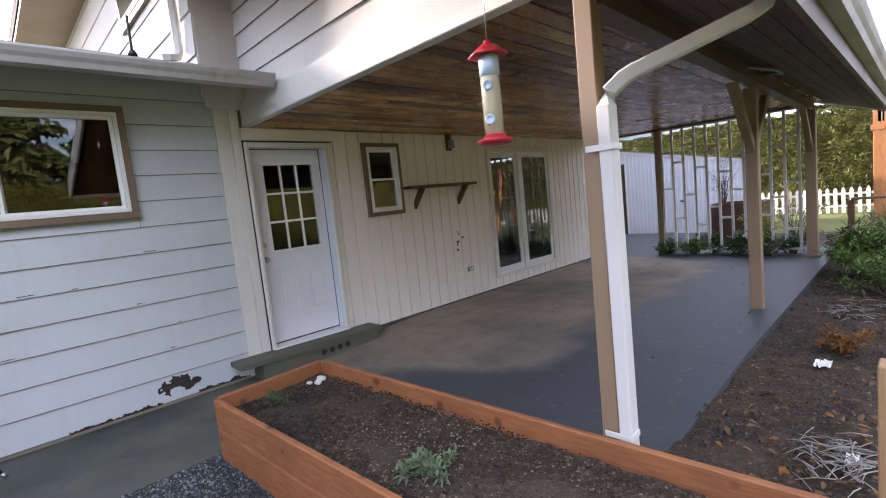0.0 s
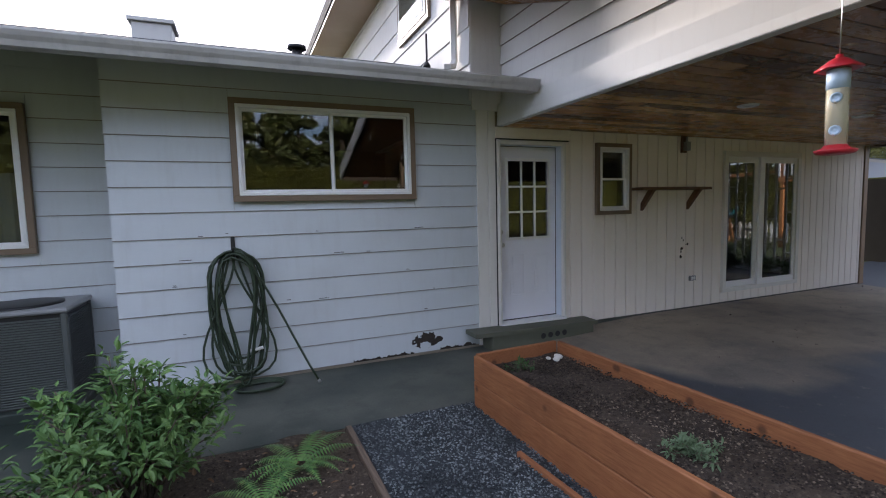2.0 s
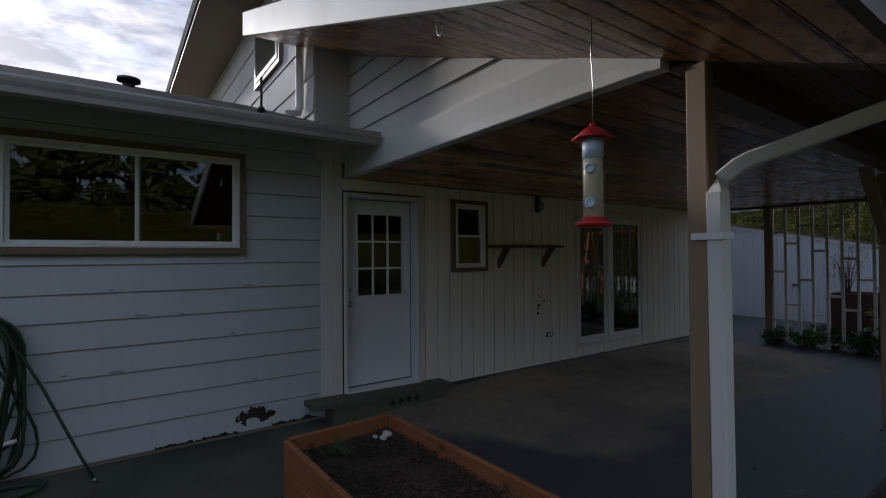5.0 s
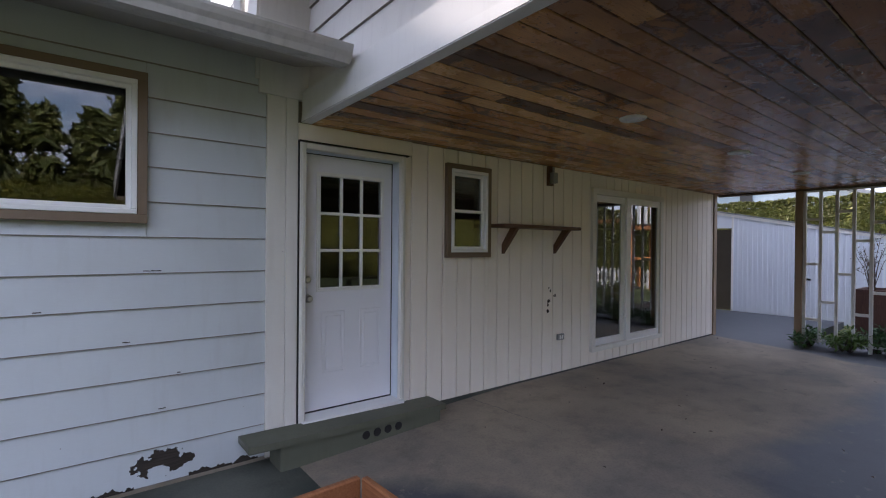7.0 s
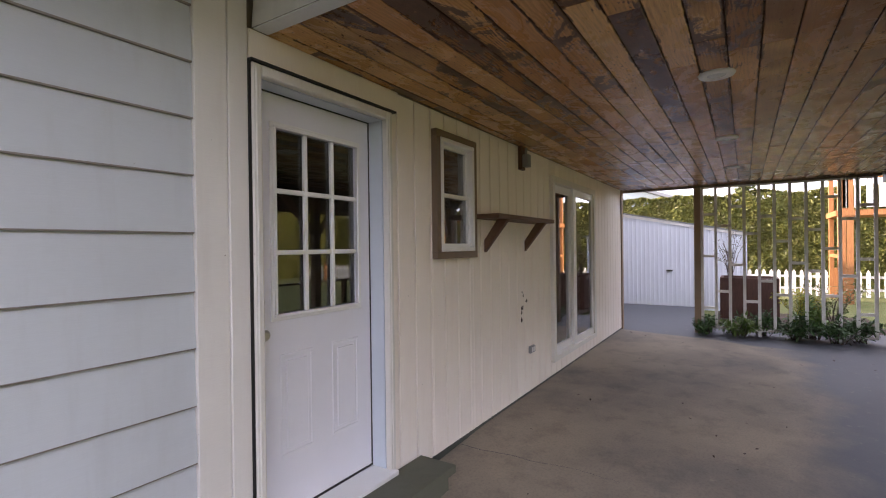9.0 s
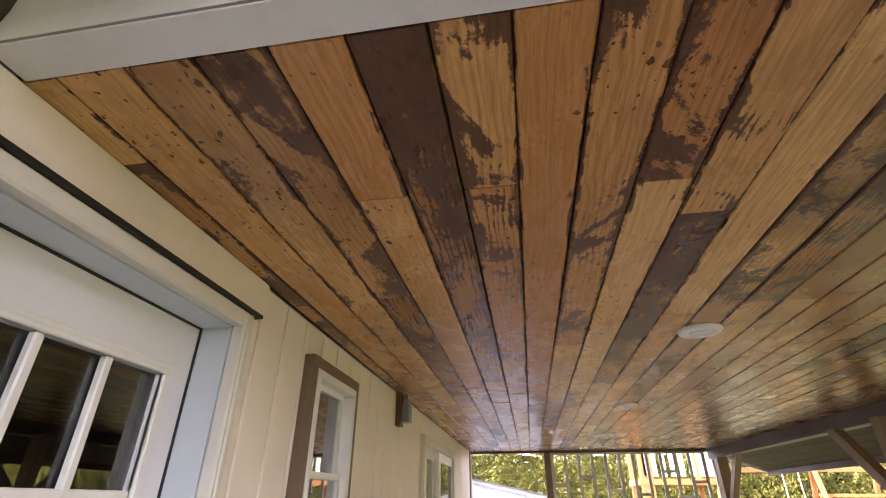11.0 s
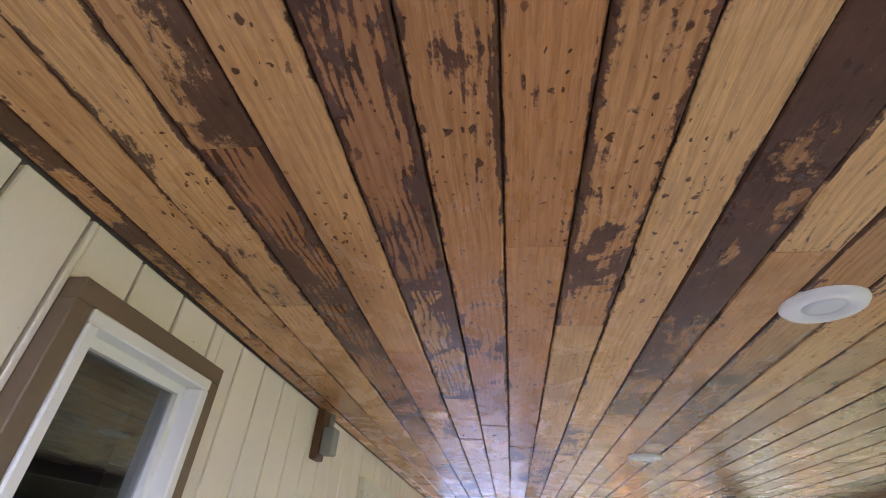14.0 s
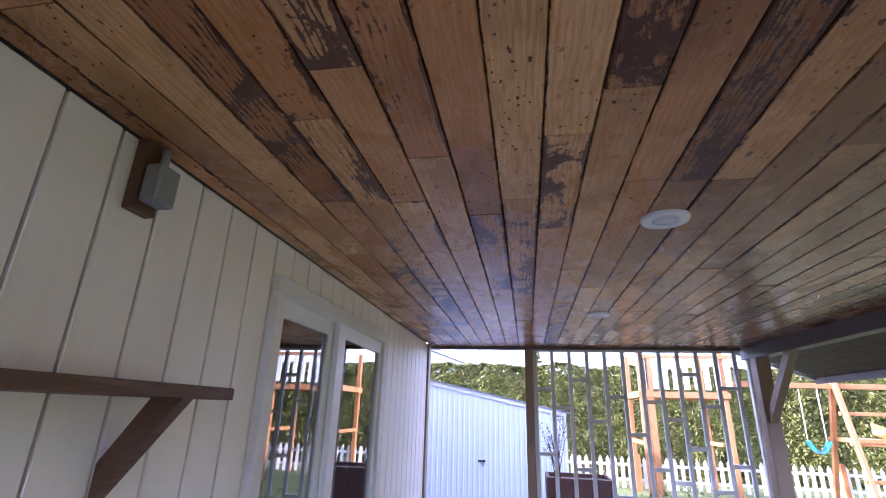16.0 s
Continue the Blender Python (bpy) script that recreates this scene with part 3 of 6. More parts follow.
# upright boards of the patio wall
box("wall_board", (DOOR[1] + 0.003, Y - 0.016, 0.02), (3.115, Y + 0.003, DOOR[3] + 0.012), M["board"], wall_south, "", 0.003)
bx = 3.12
while bx < END - 0.02:
    w = 0.1817 if bx < 5.8 else 0.175
    xb = min(bx + w, END - 0.012)
    spans = [(0.02, CEIL - 0.004)]
    for h in (SW, FD):
        if h[0] - 0.001 < (bx + xb) / 2 < h[1] + 0.001 or (bx < h[0] < xb - 0.01) or (bx + 0.01 < h[1] < xb):
            if bx < h[0] < xb - 0.01:
                part("wall_board", bm_box(bmesh.new(), (bx + 0.005, Y - 0.016, 0.02), (h[0] - 0.001, Y + 0.003, CEIL - 0.004), 0.003), M["board"], wall_south)
                part("wall_board", bm_box(bmesh.new(), (h[0], Y - 0.016, 0.02), (xb - 0.005, Y + 0.003, h[2]), 0.003), M["board"], wall_south)
                part("wall_board", bm_box(bmesh.new(), (h[0], Y - 0.016, h[3]), (xb - 0.005, Y + 0.003, CEIL - 0.004), 0.003), M["board"], wall_south)
                spans = []
            elif bx + 0.01 < h[1] < xb:
                part("wall_board", bm_box(bmesh.new(), (h[1] + 0.001, Y - 0.016, 0.02), (xb - 0.005, Y + 0.003, CEIL - 0.004), 0.003), M["board"], wall_south)
                part("wall_board", bm_box(bmesh.new(), (bx + 0.005, Y - 0.016, 0.02), (h[1], Y + 0.003, h[2]), 0.003), M["board"], wall_south)
                part("wall_board", bm_box(bmesh.new(), (bx + 0.005, Y - 0.016, h[3]), (h[1], Y + 0.003, CEIL - 0.004), 0.003), M["board"], wall_south)
                spans = []
            else:
                spans = [(0.02, h[2]), (h[3], CEIL - 0.004)]
    for sa, sb in spans:
        part("wall_board", bm_box(bmesh.new(), (bx + 0.005, Y - 0.016, sa), (xb - 0.005, Y + 0.003, sb), 0.003), M["board"], wall_south)
    bx = xb
box("corner_board", (END - 0.01, Y - 0.035, 0.0), (END + 0.10, Y + 0.10, CEIL), M["post"], wall_south, "tan corner board")

# interior, seen dimly through the glass
structure(box("interior_floor", (-1.55, 5.07, -0.05), (END - 0.15, 9.0, 0.05), M["shelf"]), "dark wooden interior floor")
structure(box("interior_floor_west", (-8, 5.75, -0.05), (-1.55, 9.0, 0.05), M["shelf"]), "dark wooden interior floor")
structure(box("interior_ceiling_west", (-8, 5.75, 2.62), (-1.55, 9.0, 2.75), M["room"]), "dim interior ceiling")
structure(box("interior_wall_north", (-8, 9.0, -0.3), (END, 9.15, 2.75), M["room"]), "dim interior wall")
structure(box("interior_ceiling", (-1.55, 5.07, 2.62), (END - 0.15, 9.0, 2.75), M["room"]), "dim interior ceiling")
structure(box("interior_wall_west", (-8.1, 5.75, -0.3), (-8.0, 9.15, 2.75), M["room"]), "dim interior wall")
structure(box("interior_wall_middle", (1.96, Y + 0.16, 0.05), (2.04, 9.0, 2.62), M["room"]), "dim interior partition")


def framed_window(name, r, depth, panes, label, material_trim, trim_w=0.055):
    """Trim, vinyl frame, sashes and panes of a window in the opening r."""
    w = thing(name, (r[0], Y, r[2]), label, "window")
    tagged(w, "", "", "", "structure")
    o = r
    for a, b in (((o[0], o[3] - trim_w), (o[1], o[3])), ((o[0], o[2]), (o[1], o[2] + trim_w)), ((o[0], o[2] + trim_w), (o[0] + trim_w, o[3] - trim_w)), ((o[1] - trim_w, o[2] + trim_w), (o[1], o[3] - trim_w))):
        box("trim", (a[0], depth - 0.045, a[1]), (b[0], depth + 0.004, b[1]), material_trim, w, "", 0.003)
    i = inset(o, trim_w)
    f = 0.032
    for a, b in (((i[0], i[3] - f), (i[1], i[3])), ((i[0], i[2]), (i[1], i[2] + f)), ((i[0], i[2] + f), (i[0] + f, i[3] - f)), ((i[1] - f, i[2] + f), (i[1], i[3] - f))):
        box("window_frame", (a[0], depth - 0.052, a[1]), (b[0], depth + 0.06, b[1]), M["vinyl"], w, "", 0.004)
    j = inset(i, f)
    for x0, x1, z0, z1, dy in panes(j):
        s = 0.026
        bm = bmesh.new()
        for a, b in (((x0, z1 - s), (x1, z1)), ((x0, z0), (x1, z0 + s)), ((x0, z0 + s), (x0 + s, z1 - s)), ((x1 - s, z0 + s), (x1, z1 - s))):
            bm_box(bm, (a[0], depth - 0.02 + dy, a[1]), (b[0], depth + 0.015 + dy, b[1]))
        sash = part("sash", bm, M["vinyl"], w)
        g = box("pane", (x0 + s - 0.004, depth - 0.004 + dy, z0 + s - 0.004), (x1 - s + 0.004, depth + 0.002 + dy, z1 - s + 0.004), M["glass"], sash)
        g.visible_shadow = False
    return w


def side_by_side(j):
    m = j[0] + (j[1] - j[0]) * 0.52
    return [(j[0], m + 0.02, j[2], j[3], 0.02), (m - 0.02, j[1], j[2], j[3], 0.0)]


def double_hung(j):
    m = (j[2] + j[3]) / 2
    return [(j[0], j[1], m - 0.015, j[3], 0.02), (j[0], j[1], j[2], m + 0.015, 0.0)]


framed_window("window_1", KW, Y - 0.028, side_by_side, "two-pane sliding window with taupe trim and white vinyl frame", M["taupe"])
framed_window("window_2", SW, Y - 0.014, double_hung, "small double-hung window with taupe trim", M["taupe"], 0.05)
framed_window("window_3", LW, 5.572, side_by_side, "window with taupe trim and white curtain", M["taupe"])


def sliding_door():
    d = thing("door_2", (FD[0], Y, FD[2]), "white vinyl sliding patio door with two tall glass panels", "door")
    tagged(d, "", "", "", "structure")
    o, t, y = FD, 0.075, Y - 0.012
    for a, b in (((o[0], o[3] - t), (o[1], o[3])), ((o[0], o[2]), (o[1], o[2] + 0.06)), ((o[0], o[2] + 0.06), (o[0] + t, o[3] - t)), ((o[1] - t, o[2] + 0.06), (o[1], o[3] - t))):
        box("door_frame", (a[0], y - 0.045, a[1]), (b[0], y + 0.05, b[1]), M["trim"], d, "", 0.004)
    m = (o[0] + o[1]) / 2 - 0.05
    for x0, x1, dy, sl, sr in ((o[0] + t, m + 0.02, 0.035, 0.055, 0.11), (m - 0.02, o[1] - t, -0.005, 0.11, 0.055)):
        s, z0, z1 = 0.085, o[2] + 0.06, o[3] - t
        bm = bmesh.new()
        for a, b in (((x0, z1 - s), (x1, z1)), ((x0, z0), (x1, z0 + s)), ((x0, z0 + s), (x0 + sl, z1 - s)), ((x1 - sr, z0 + s), (x1, z1 - s))):
            bm_box(bm, (a[0], y - 0.015 + dy, a[1]), (b[0], y + 0.02 + dy, b[1]))
        sash = part("door_panel", bm, M["vinyl"], d)
        box("pane", (x0 + 0.05, y - 0.002 + dy, z0 + 0.08), (x1 - 0.05, y + 0.004 + dy, z1 - 0.08), M["glass"], sash).visible_shadow = False
    return d


sliding_door()


def back_door():
    d = thing("door_1", (DOOR[0], Y, DOOR[2]), "white steel back door with nine-pane window, closed", "door")
    tagged(d, "", "", "", "structure")
    o, t, y = DOOR, 0.05, Y - 0.02
    z1, ys = o[3], Y + 0.105
    for xa, xb in ((o[0], o[0] + t), (o[1] - t, o[1])):
        box("door_casing", (xa, y - 0.025, o[2]), (xb, y + 0.018, z1), M["trim"], d, "", 0.006)
        box("casing_bead", (xa + 0.014, y - 0.031, o[2] + 0.01), (xa + 0.028, y - 0.024, z1 - 0.02), M["trim"], d, "", 0.003)
    box("door_casing", (o[0] + t, y - 0.025, z1 - t), (o[1] - t, y + 0.018, z1), M["trim"], d, "", 0.006)
    # solid black strip stands in for the shadow line above the casing
    box("cap_shade_strip", (o[0] - 0.01, y - 0.034, z1 + 0.001), (o[1] + 0.03, y + 0.02, z1 + 0.012), M["black"], d, "black strip standing in for the shadow line over the casing")
    jx0, jx1 = o[0] + t, o[1] - t
    box("threshold", (jx0 - 0.03, y - 0.06, 0.09), (jx1 + 0.03, ys + 0.05, 0.135), M["vinyl"], d, "", 0.004)
    for xa, xb in ((jx0 - 0.014, jx0), (jx1, jx1 + 0.014)):
        box("jamb", (xa, y + 0.02, 0.135), (xb, ys + 0.05, z1 - t), M["bluejamb"], d, "pale blue-white jamb")
    box("jamb", (jx0, y + 0.02, z1 - t - 0.001), (jx1, ys + 0.05, z1 - t + 0.012), M["bluejamb"], d)
    for xa, xb, za, zb in ((jx0, jx0 + 0.007, 0.135, z1 - t), (jx1 - 0.007, jx1, 0.135, z1 - t), (jx0, jx1, z1 - t - 0.007, z1 - t), (jx0, jx1, 0.135, 0.146)):
        box("weatherstrip", (xa, ys - 0.004, za), (xb, ys + 0.03, zb), M["black"], d, "black rubber seal")
    x0, x1, zb, zt = jx0 + 0.008, jx1 - 0.008, 0.147, z1 - t - 0.008
    g = (2.300, 2.868, 1.145, 2.06)
    bm = bmesh.new()
    for a, b in (((x0, zb), (x1, g[2])), ((x0, g[3]), (x1, zt)), ((x0, g[2]), (g[0], g[3])), ((g[1], g[2]), (x1, g[3]))):
        bm_box(bm, (a[0], ys, a[1]), (b[0], ys + 0.04, b[1]))
    leaf = part("door_leaf", bm, M["door"], d)
    for px0, px1 in ((2.318, 2.525), (2.665, 2.872)):
        bm = bmesh.new()
        for a, b in (((px0, 0.93), (px1, 0.945)), ((px0, 0.43), (px1, 0.445)), ((px0, 0.445), (px0 + 0.015, 0.93)), ((px1 - 0.015, 0.445), (px1, 0.93))):
            bm_box(bm, (a[0], ys - 0.005, a[1]), (b[0], ys + 0.001, b[1]), 0.002)
        bm_box(bm, (px0 + 0.035, ys - 0.007, 0.465), (px1 - 0.035, ys + 0.001, 0.91), 0.005)
        part("raised_panel", bm, M["door"], leaf)
    bm = bmesh.new()
    for f, dy in ((0.032, 0.010), (0.016, 0.018)):
        for a, b in (((g[0] - f, g[3]), (g[1] + f, g[3] + f)), ((g[0] - f, g[2] - f), (g[1] + f, g[2])), ((g[0] - f, g[2]), (g[0], g[3])), ((g[1], g[2]), (g[1] + f, g[3]))):
            bm_box(bm, (a[0], ys - dy, a[1]), (b[0], ys + 0.004, b[1]), 0.003)
    part("glazing_frame", bm, M["vinyl"], leaf)
    w, h, mw = (g[1] - g[0]) / 3, (g[3] - g[2]) / 3, 0.012
    for i in (1, 2):
        box("muntin", (g[0] + i * w - mw, ys - 0.010, g[2]), (g[0] + i * w + mw, ys + 0.012, g[3]), M["vinyl"], leaf, "", 0.004)
        box("muntin", (g[0], ys - 0.008, g[2] + i * h - mw), (g[1], ys + 0.010, g[2] + i * h + mw), M["vinyl"], leaf, "", 0.004)
    for i in range(3):
        for j in range(3):
            box("pane", (g[0] + i * w, ys + 0.014, g[2] + j * h), (g[0] + (i + 1) * w, ys + 0.019, g[2] + (j + 1) * h), M["glass"], leaf).visible_shadow = False
    kx = x0 + 0.065
    for name, z, r in (("door_knob", 1.062, 0.026), ("deadbolt", 1.214, 0.024)):
        bm = bm_lathe(bmesh.new(), (0, 0, 0), [(r + 0.008, 0), (r + 0.008, 0.006), (0.012, 0.012), (0.012, 0.03), (r, 0.036), (r * 1.05, 0.05), (r * 0.6, 0.062)] if name == "door_knob" else [(r + 0.006, 0), (r + 0.004, 0.012), (r * 0.6, 0.02)])
        bmesh.ops.transform(bm, matrix=pose(kx, ys, z, 90, 0, 0), verts=bm.verts)
        part(name, bm, M["steel"], leaf, "brushed steel")


back_door()

# ---- kitchen roof, gutter, upper storey ----
structure(part("roof_kitchen", bm_prism(bmesh.new(), [(-8.4, 4.12, 2.665), (-8.4, 4.12, 2.75), (-8.4, 8.0, 4.0), (-8.4, 11.9, 2.75), (-8.4, 11.9, 2.66), (-8.4, 8.0, 3.90)], (8.4 + 2.04, 0, 0)), M["shingle"]), "low-pitched dark shingle roof")
structure(part("soffit_kitchen", bm_prism(bmesh.new(), [(-8.4, 4.13, 2.63), (-8.4, Y + 0.02, 2.86), (-8.4, Y + 0.02, 2.89), (-8.4, 4.13, 2.66)], (10.44, 0, 0)), M["soffit"]), "grey-taupe soffit sloping up under the eave")
structure(box("fascia_kitchen", (-8.4, 4.10, 2.618), (2.05, 4.13, 2.74), M["gutter"]), "painted fascia board")


def gutter(name, x0, x1, y, z, label):
    """An open K-style gutter along x, its back at y and its rim at z."""
    pts = [(0.0, 0.0), (0.0, -0.105), (-0.07, -0.105), (-0.085, -0.07), (-0.105, -0.045), (-0.12, -0.015), (-0.12, 0.0), (-0.10, 0.0), (-0.10, -0.01), (-0.112, -0.012), (-0.095, -0.045), (-0.07, -0.065), (-0.062, -0.098), (-0.006, -0.098), (-0.006, 0.0)]
    g = thing(name, (x0, y, z - 0.1), label, "gutter")
    part("trough", bm_prism(bmesh.new(), [(x0, y + a, z + b) for a, b in pts], (x1 - x0, 0, 0)), M["gutter"], g)
    for xe in (x0, x1 - 0.004):
        part("end_cap", bm_prism(bmesh.new(), [(xe, y, z), (xe, y, z - 0.107), (xe, y - 0.072, z - 0.107), (xe, y - 0.108, z - 0.045), (xe, y - 0.122, z - 0.012), (xe, y - 0.122, z)], (0.006, 0, 0)), M["gutter"], g)
    return g


gutter("gutter", -8.4, 2.06, 4.10, 2.725, "weathered grey-white metal gutter along the kitchen eave")

upper = structure(box("wall_upper_west", (1.77, 4.95, 2.6), (1.92, 14.0, 5.3), M["gable"]), "upper storey wall in grey-white lap siding")
for i in range(7):
    z = 2.70 + 0.395 * i
    part("siding_board", bm_prism(bmesh.new(), [(1.775, 4.88, z), (1.745, 4.88, z), (1.76, 4.88, z + 0.392), (1.775, 4.88, z + 0.392)], (0, 9.1, 0)), M["gable"], upper)
structure(box("wall_upper_south", (1.77, 4.87, 2.6), (10.0, 4.95, 5.3), M["gable"]), "upper storey wall in shade")
structure(part("roof_upper", bm_prism(bmesh.new(), [(1.0, 4.3, 5.18), (1.0, 4.3, 5.40), (6.0, 4.3, 7.2), (11.0, 4.3, 5.4), (11.0, 4.3, 5.18), (6.0, 4.3, 6.98)], (0, 10.5, 0)), M["shingle"]), "upper roof")
structure(box("soffit_upper", (1.02, 4.32, 5.12), (1.78, 14.7, 5.16), M["post"]), "brown soffit of the upper eave")

# ---- patio roof ----
SL = 0.361


def rake_z(y):
    return 2.49 + SL * (y - 1.355)


def roof_plate(name, x0, x1, y0, y1, dz0, dz1, material, label):
    return structure(part(name, bm_prism(bmesh.new(), [(x0, y0, rake_z(y0) + dz0), (x0, y1, rake_z(y1) + dz0), (x0, y1, rake_z(y1) + dz1), (x0, y0, rake_z(y0) + dz1)], (x1 - x0, 0, 0)), material), label)


roof_plate("roof_patio", 1.18, 10.25, 0.42, 4.86, 0.06, 0.25, M["shingle"], "dark shingle patio roof")
roof_plate("roof_patio_overhang", 1.18, 1.74, 4.86, 5.28, 0.06, 0.25, M["shingle"], "roof end past the corner")
# tongue and groove soffit boards under the rake and eave
n = 0
yy = 0.46
while yy < 5.25:
    roof_plate("soffit_rake_board", 1.22, 2.12 if yy < 4.7 else 1.74, yy + 0.003, min(yy + 0.139, 5.27), 0.0, 0.02, M["ceiling"], "stained soffit board")
    yy += 0.142
yy = 0.46
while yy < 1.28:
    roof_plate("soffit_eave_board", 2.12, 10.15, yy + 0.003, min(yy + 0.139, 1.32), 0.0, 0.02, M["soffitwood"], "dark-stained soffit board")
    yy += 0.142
roof_plate("roof_deck", 1.22, 10.15, 0.45, 4.85, 0.022, 0.058, M["dark"], "dark roof deck")
rake = roof_plate("fascia_rake", 1.15, 1.18, 0.38, 5.30, -0.02, 0.22, M["trim"], "white rake fascia board")
roof_plate("fascia_rake_east", 10.25, 10.29, 0.38, 4.86, -0.02, 0.22, M["trim"], "white rake fascia board")
structure(box("fascia_eave", (1.18, 0.42, 2.10), (10.25, 0.45, 2.33), M["beam"]), "dark eave fascia")
gutter("gutter", 1.18, 10.27, 0.42, 2.32, "grey-white metal gutter along the patio eave")
structure(box("beam_west", (2.09, 1.30, CEIL), (2.165, Y - 0.036, 2.66), M["gable"]), "painted beam at the open end of the patio roof")
gable = structure(part("wall_gable", bm_prism(bmesh.new(), [(2.165, 1.9, 2.66), (2.165, 4.90, 2.66), (2.165, 4.90, rake_z(4.9) + 0.02), (2.165, 1.9, rake_z(1.9) + 0.02)], (0.06, 0, 0)), M["gable"]), "gable in grey-white lap siding")
zs = [2.435, 2.682, 2.896, 3.107, 3.318, 3.529, 3.74]
for za, zb in zip(zs, zs[1:]):
    ya, yb = 1.355 + (za - 2.49) / SL, 1.355 + (zb - 2.49) / SL
    ya = max(ya, 1.36)
    yb = min(yb, 4.88)
    pts = [(2.098, 4.88, za), (2.098, ya, za), (2.098, yb, zb), (2.098, 4.88, zb)] if yb < 4.87 else [(2.098, 4.88, za), (2.098, ya, za), (2.098, 4.88, zb)]
    bm = bm_prism(bmesh.new(), [(2.085 if za < 2.5 else 2.133, p[1], p[2]) for p in pts], (0.03, 0, 0))
    for v in bm.verts:
        if abs(v.co.z - zb) < 1e-4:
            v.co.x += 0.02
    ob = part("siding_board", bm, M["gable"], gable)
    # undersides coloured dark for the shade below each gable board
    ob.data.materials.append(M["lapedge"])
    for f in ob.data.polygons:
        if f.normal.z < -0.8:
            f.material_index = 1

# beam along the posts
structure(part("beam_south", bm_prism(bmesh.new(), [(2.175, 1.10, 2.30), (9.72, 1.30, 2.30), (9.72, 1.42, 2.30), (2.175, 1.22, 2.30)], (0, 0, 0.127)), M["beam"]), "dark painted timber beam over the posts")
structure(box("beam_east", (9.62, 1.45, 2.40), (9.74, Y, CEIL + 0.05), M["beam"]), "dark beam at the far end")


def ceiling_planks():
    bm = bmesh.new()
    r = random.Random(11)
    y = 1.452
    edges = [4.118 + 0.140 * i for i in range(-21, 6)]
    rows = [(a, b) for a, b in zip(edges, edges[1:]) if a > 1.17] + [(edges[-1], Y - 0.02)]
    for a, b in rows:
        x = 2.08 - r.random() * 1.5
        first = True
        while x < 9.65:
            ln = r.uniform(0.7, 2.6)
            x0, x1 = max(x, 2.168), min(x + ln, 9.66)
            if x1 - x0 > 0.12:
                dz = r.uniform(-0.0015, 0.0015)
                c = 0.005
                pts = [(x0 + 0.001, a + 0.0012, CEIL + 0.015), (x0 + 0.001, a + 0.0012, CEIL + c + dz), (x0 + 0.001, a + 0.0012 + c, CEIL + dz), (x0 + 0.001, b - 0.0012 - c, CEIL + dz), (x0 + 0.001, b - 0.0012, CEIL + c + dz), (x0 + 0.001, b - 0.0012, CEIL + 0.015)]
                v0 = [bm.verts.new(p) for p in pts]
                v1 = [bm.verts.new((x1 - 0.001, p[1], p[2])) for p in pts]
                bm.faces.new(v0)
                bm.faces.new(v1[::-1])
                for i in range(6):
                    jn = (i + 1) % 6
                    bm.faces.new((v0[jn], v0[i], v1[i], v1[jn]))
            x += ln
    bmesh.ops.recalc_face_normals(bm, faces=bm.faces)
    return structure(part("ceiling", bm, M["ceiling"]), "stained tongue and groove cedar ceiling with peeling dark finish")


ceiling_planks()
structure(box("ceiling_deck", (2.17, 1.21, CEIL + 0.016), (9.68, Y, CEIL + 0.05), M["dark"]), "dark boards above the ceiling")


# ---- posts ----
def timber_post(x, y, size, top, braces, label):
    p = thing("post", (x, y, 0), label, "post", "patio posts")
    h = size / 2
    box("shaft", (x - h, y - h, -0.02), (x + h, y + h, top), M["post"], p, "", 0.006)
    for sx in braces:
        w = 0.075
        a, b = Vector((x + sx * h, y, 1.70)), Vector((x + sx * 0.66, y, 2.31))
        q = 0.062
        bm = bm_prism(bmesh.new(), [(a.x - sx * 0.02, y - w / 2, a.z - q), (a.x - sx * 0.02, y - w / 2, a.z + q), (b.x - sx * q, y - w / 2, b.z), (b.x + sx * q, y - w / 2, b.z)], (0, w, 0))
        part("brace", bm, M["post"], p)
    return p


timber_post(2.165, 1.16, 0.09, 2.41, (), "tan-painted timber post behind the raised bed")
timber_post(5.92, 1.345, 0.115, 2.32, (-1, 1), "tan-painted timber post with two diagonal braces")
timber_post(9.50, 1.33, 0.14, 2.32, (-1,), "tan-painted timber post at the screen, with one brace")
timber_post(9.68, 3.73, 0.095, 2.42, (), "dark-weathered timber post at the end of the screen")


